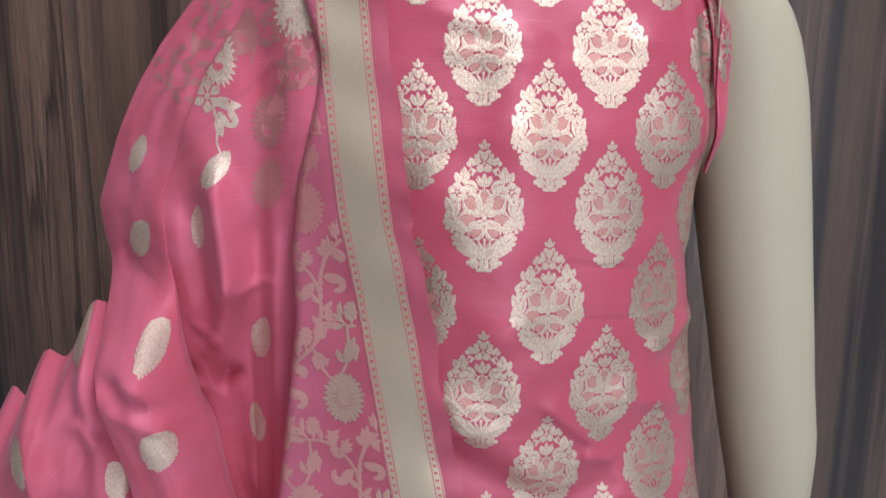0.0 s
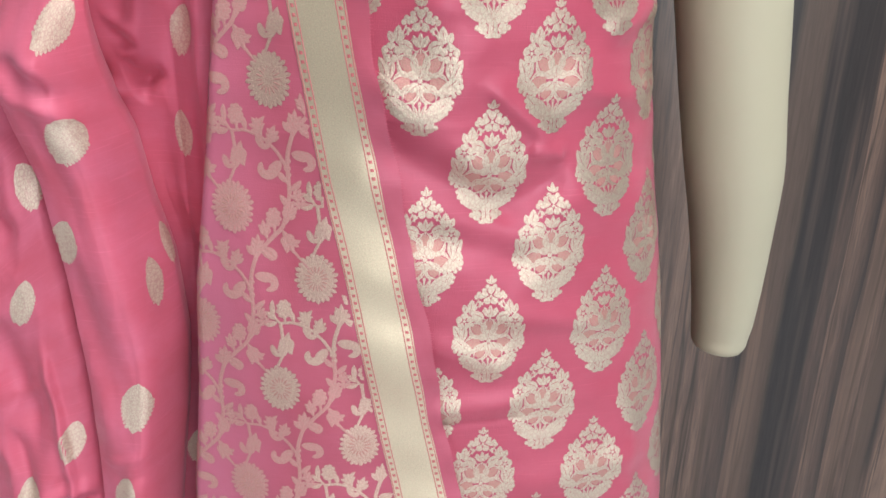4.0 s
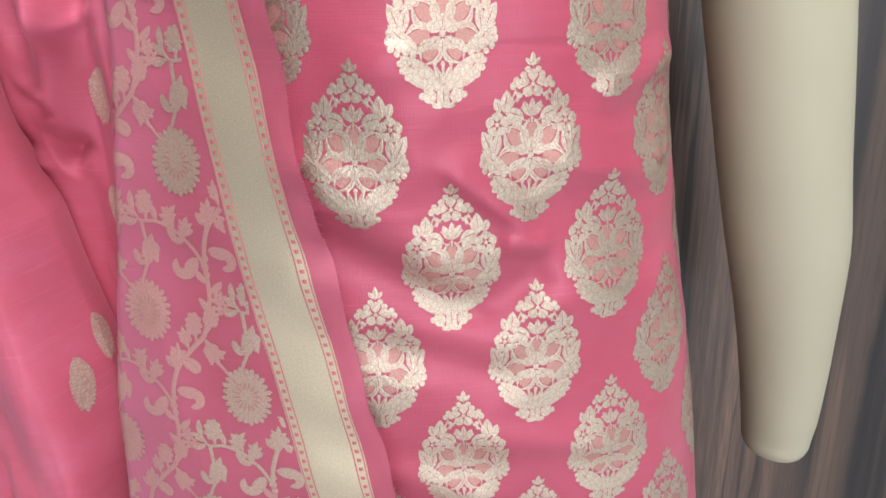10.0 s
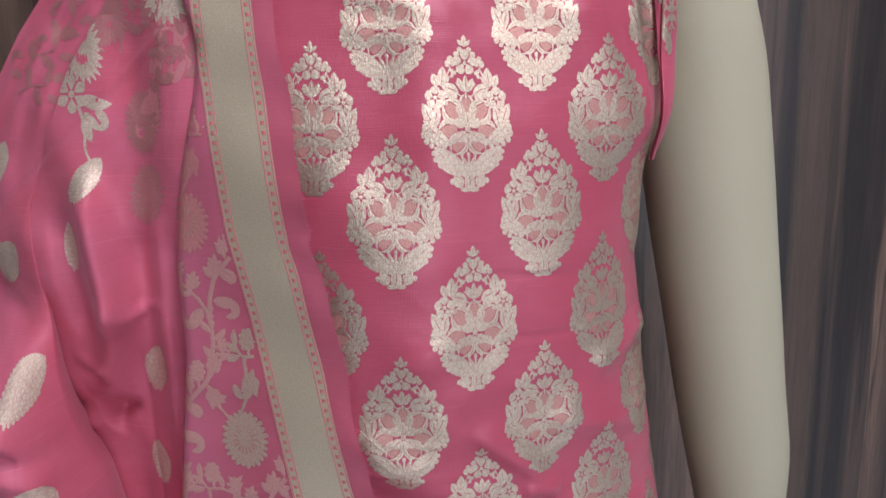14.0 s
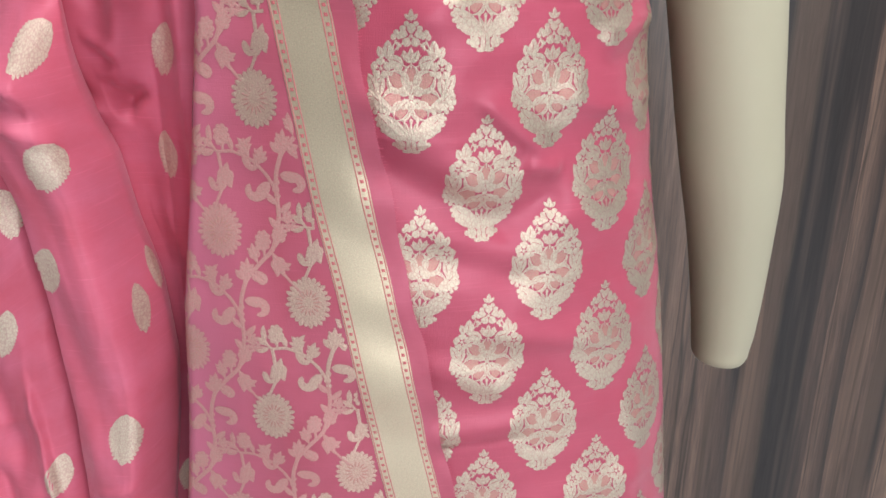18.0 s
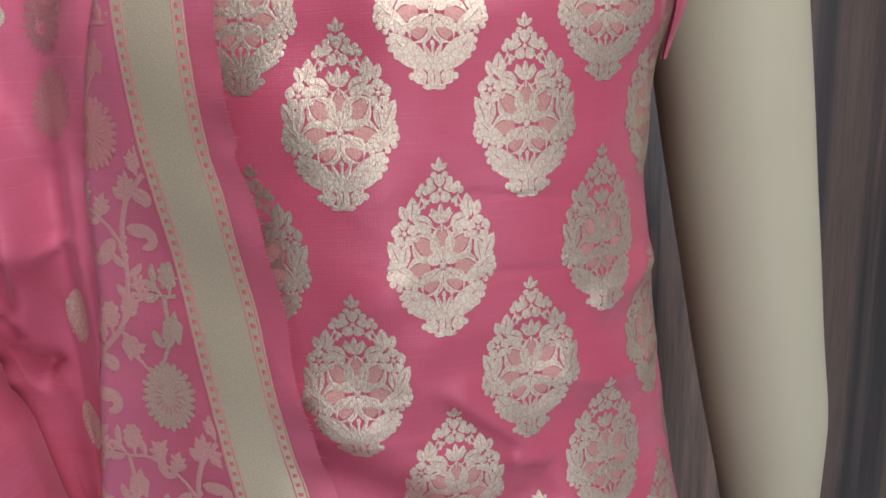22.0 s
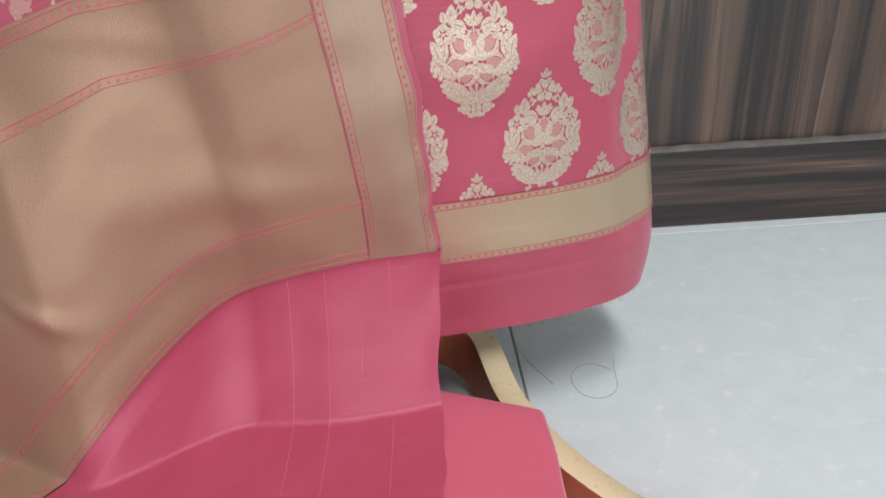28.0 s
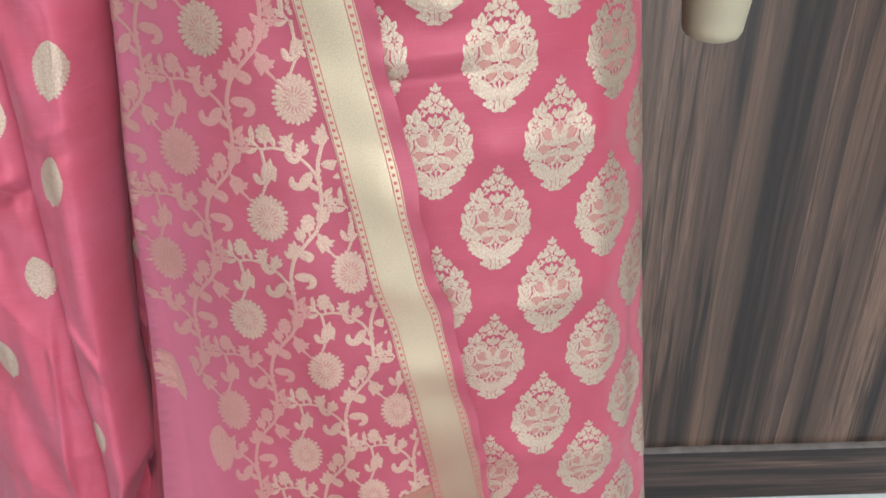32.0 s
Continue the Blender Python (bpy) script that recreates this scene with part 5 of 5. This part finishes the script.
Y -= sum(fold(X, Vz, *f) for f in OPEN) * np.clip((curve(Vz, LEFT) + 0.01 - X) / 0.02, 0, 1)
Y += 0.0022 * np.array([[noise.noise((u * 9, v * 14, 21.0)) for v in cv] for u in cu])
Y -= 0.0012 * crumple(X, Vz, 26.0, 18, 9) * np.clip((curve(Vz, LEFT) + 0.005 - X) / 0.02, 0, 1)
CAPE = Sheet(cu * 0.20, cv, np.stack([X, Y, Vz], -1))
drape = CAPE.build("side_drape", DRAPE, dupatta, "folds of the dupatta over the far arm")

u, v, wide = nearest(CAPE, -0.182, 1.055)
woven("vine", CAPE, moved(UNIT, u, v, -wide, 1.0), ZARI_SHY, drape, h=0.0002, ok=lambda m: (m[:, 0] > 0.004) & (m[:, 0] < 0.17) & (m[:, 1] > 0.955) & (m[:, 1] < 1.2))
# a blossom with two leaves, on the stalk of a hanging leaf
piece = blossom(0, 0, 0.011, 6) + [leaf(0.006, -0.002, 0.020, 0.008, -15, 0.5), leaf(0.008, -0.010, 0.014, 0.006, -50, 0.5), comma(0.016, -0.008, 0.009, -60, -1), comma(-0.008, 0.006, 0.009, 150, 1), leaf(-0.004, 0.006, 0.013, 0.007, 110, 0.3)]
piece += [stroke([(0.004, -0.006), (0.008, -0.018), (0.006, -0.030), (0.009, -0.040)], 0.0022), leaf(0.008, -0.014, 0.013, 0.006, -80, 0.3)]
woven("vine_blossom", CAPE, hung(CAPE, piece, -0.229, 1.066, -1, 2.2), SPRIG, drape)

# gathered swag behind the lobe
su, sv = np.linspace(0, 1, 150), np.linspace(0.925, 0.10, 320)
U, Vz = np.meshgrid(su, sv, indexing="ij")
eb = curve(Vz, SIL)
X = eb + 0.012 + (-0.47 - eb) * U
Y = 0.054 + 0.048 * np.exp(-((U) / 0.07) ** 2) + 0.11 * np.clip(U - 0.4, 0, 1)
SWAGS = ((-0.30, 0.64, -0.33, 0.5, 0.012, 0.010), (-0.345, 0.80, -0.31, 0.6, 0.012, -0.010), (-0.345, 0.56, -0.275, 0.575, 0.006, 0.006), (-0.345, 0.545, -0.275, 0.56, 0.006, -0.007), (-0.36, 0.9, -0.33, 0.72, 0.012, 0.010), (-0.33, 0.91, -0.312, 0.83, 0.008, -0.008), (-0.318, 0.90, -0.302, 0.78, 0.008, 0.007), (-0.35, 0.48, -0.32, 0.3, 0.012, -0.008), (-0.31, 0.47, -0.30, 0.28, 0.010, 0.006), (-0.37, 0.75, -0.34, 0.66, 0.008, 0.006), (-0.302, 0.70, -0.29, 0.55, 0.005, 0.006, 1), (-0.335, 0.63, -0.31, 0.5, 0.007, -0.007), (-0.288, 0.45, -0.302, 0.28, 0.005, 0.006, 1), (-0.33, 0.88, -0.30, 0.84, 0.005, 0.006, 1), (-0.345, 0.84, -0.305, 0.79, 0.006, -0.007))
Y -= sum(fold(X, Vz, *f) for f in SWAGS)
Y += 0.0024 * np.array([[noise.noise((u * 9, v * 12, 31.0)) for v in sv] for u in su])
Y -= 0.0022 * crumple(X, Vz, 36.0, 20, 9)
Y += 0.06 * np.clip((Vz - 0.88) / 0.045, 0, 1) ** 2
Zs = Vz - (0.16 * np.clip(U - 0.06, 0, 1) + 0.010 * np.sin(U * 26) * np.clip((Vz - 0.85) / 0.07, 0, 1)) * np.clip((Vz - 0.6) / 0.2, 0, 1)
SWAG = Sheet(su * 0.20, sv, np.stack([X, Y, Zs], -1))
swag = SWAG.build("swag", DRAPE, dupatta, "gathered pink silk end with gold leaf sprigs")


def marigold(size=1.0):
    out = [leaf(0.0052 * size * math.cos(a), 0.0062 * size * math.sin(a), 0.0068 * size, 0.0026 * size, math.degrees(a), 0, 6) for a in np.linspace(0, 2 * np.pi, 22, endpoint=False)]
    return out + [disc(0, 0, 0.0066 * size, 0.0078 * size, 13)]


def tendril(turn):
    """A small spray of leaves and curls."""
    out = [stroke([(0.0, -0.018), (0.003, -0.006), (0.0, 0.006), (0.004, 0.016)], 0.0016), leaf(0.002, -0.008, 0.012, 0.006, 20, 0.4), leaf(0.001, -0.002, 0.012, 0.006, 160, -0.4), leaf(0.001, 0.008, 0.011, 0.005, 35, 0.4), leaf(0.003, 0.014, 0.010, 0.006, 95, 0.2), comma(-0.006, 0.008, 0.008, 120, 1), comma(0.008, -0.014, 0.007, -40, -1)]
    c, s = math.cos(radians(turn)), math.sin(radians(turn))
    R = np.array(((c, -s), (s, c))).T
    return [(a @ R, b @ R) for a, b in out]


sprays = []
for x, z, turn in ((-0.2212, 1.1283, 20), (-0.1854, 1.1381, -20), (-0.2474, 1.0879, 60), (-0.2527, 1.0692, 80), (-0.1916, 1.1043, 30), (-0.1745, 1.0979, -30), (-0.1712, 1.0781, 10), (-0.1550, 1.0881, -60), (-0.2319, 1.1058, 40)):
    sprays += hung(CAPE, tendril(turn), x, z)
tagged(woven("tendrils", CAPE, sprays, ZARI_SHADED, drape, "faint sprays of leaves and curls, shade put into their colour"), kind="stuff")
for sheet, host, kind, spots in (
    (CAPE, drape, "f", ((-0.222, 1.091, 0, 1.3), (-0.168, 1.122, 0, 1.3))),
    (CAPE, drape, "d", ((-0.2043, 1.1108, 0, 1.15), (-0.2017, 1.1480, 0, 1.15), (-0.1864, 1.0514, 0, 1.25), (-0.1565, 1.0048, 0, 1.25), (-0.1868, 1.0121, 0, 1.25))),
    (CAPE, drape, "s", ((-0.2216, 1.0213, 30, 0.75), (-0.237, 0.981, 15, 0.9), (-0.283, 0.969, 50, 1.0), (-0.283, 1.026, 0, 0.75), (-0.263, 0.907, 55, 1.05), (-0.1985, 0.900, 20, 1.0), (-0.205, 0.829, 10, 0.95), (-0.218, 0.7565, 0, 0.85), (-0.257, 0.840, 42, 1.0), (-0.2697, 0.7735, 30, 0.95), (-0.2215, 0.739, 5, 0.95), (-0.2358, 0.6555, 10, 1.05), (-0.2500, 0.579, 15, 1.05), (-0.262, 0.362, 5, 0.9), (-0.2165, 0.567, 0, 0.9), (-0.228, 0.4875, 0, 0.9), (-0.235, 0.2795, 0, 0.9))),
    (SWAG, swag, "s", ((-0.2958, 0.8035, -10, 0.9), (-0.310, 0.7215, 25, 1.0), (-0.2900, 0.6138, 20, 0.95), (-0.3235, 0.5635, 0, 1.05), (-0.287, 0.4927, 0, 1.0), (-0.3285, 0.4219, 0, 1.0), (-0.3611, 0.8184, -30, 1.1), (-0.3244, 0.9020, -20, 1.0), (-0.352, 0.66, 10, 0.95), (-0.352, 0.50, 0, 0.95))),
    (DUP, panel, "s", ((-0.196, 0.503, 0, 0.85), (-0.195, 0.437, -5, 1.15), (-0.205, 0.350, 0, 0.9), (-0.160, 0.372, 20, 0.9))),
):
    for x, z, turn, size in spots:
        size *= 1.15
        shape = marigold(size) if kind in "fd" else sprig(size, turn)
        woven("leaf_sprig" if kind == "s" else "flower_head", sheet, hung(sheet, [(a * (0.86, 1), b * (0.86, 1)) for a, b in shape], x, z), ZARI_SHADED if kind == "d" else ZARI_DIM if sheet is DUP else SPRIG, host)


# ---- folded cloth on the floor ----
pack = tagged(empty("folded_cloth", (0, 0, 0)), "folded plain pink silk cloth lying on the floor under the hem", "folded fabric")
rngp = np.random.default_rng(5)
for k in range(5):
    z0, z1 = 0.001 + k * 0.0122, 0.001 + (k + 1) * 0.0122 - 0.0006
    off = rngp.normal(0, 0.0015, 2)
    bm = box_bm((-0.34, -0.36, z0), (0.118 + off[0] - 0.001 * k, 0.0 + off[1], z1), 0.0045, 3)
    bmesh.ops.subdivide_edges(bm, edges=[e for e in bm.edges if e.calc_length() > 0.1], cuts=30, use_grid_fill=True)
    for v in bm.verts:
        t = (v.co.x + 0.34) / 0.45
        v.co.y += -0.026 * max(0, (v.co.x - 0.053) / 0.062) if v.co.y > -0.1 else 0
        v.co.z += 0.0012 * noise.noise((v.co.x * 20, v.co.y * 20, k * 3.0)) * (1 if v.co.z > 0.004 else 0)
        v.co.x += 0.002 * noise.noise((v.co.y * 25, k * 5.0, 1.0))
    part("fold", bm, FOLDED, pack, smooth=True)

# ---- loose threads on the floor ----
def thread(points, label, r=0.00016):
    cd = bpy.data.curves.new("thread", "CURVE")
    cd.dimensions, cd.bevel_depth, cd.bevel_resolution = "3D", r, 1
    sp = cd.splines.new("NURBS")
    sp.points.add(len(points) - 1)
    for q, p in zip(sp.points, points):
        q.co = (*p, 1)
    sp.use_endpoint_u, sp.order_u = True, 4
    cd.materials.append(THREAD)
    return tagged(new("thread", cd), label, "thread", "loose threads")


loop = [(0.17 + 0.017 * math.cos(a), 0.075 + 0.021 * math.sin(a), 0.0007) for a in np.linspace(0.6, 6.6, 16)]
thread(loop + [(0.19, 0.10, 0.0007)], "curled dark thread lying on the floor tile")
thread([(0.118, 0.13, 0.0007), (0.124, 0.10, 0.0007), (0.135, 0.085, 0.0007), (0.139, 0.075, 0.0007)], "short dark thread lying on the floor tile")
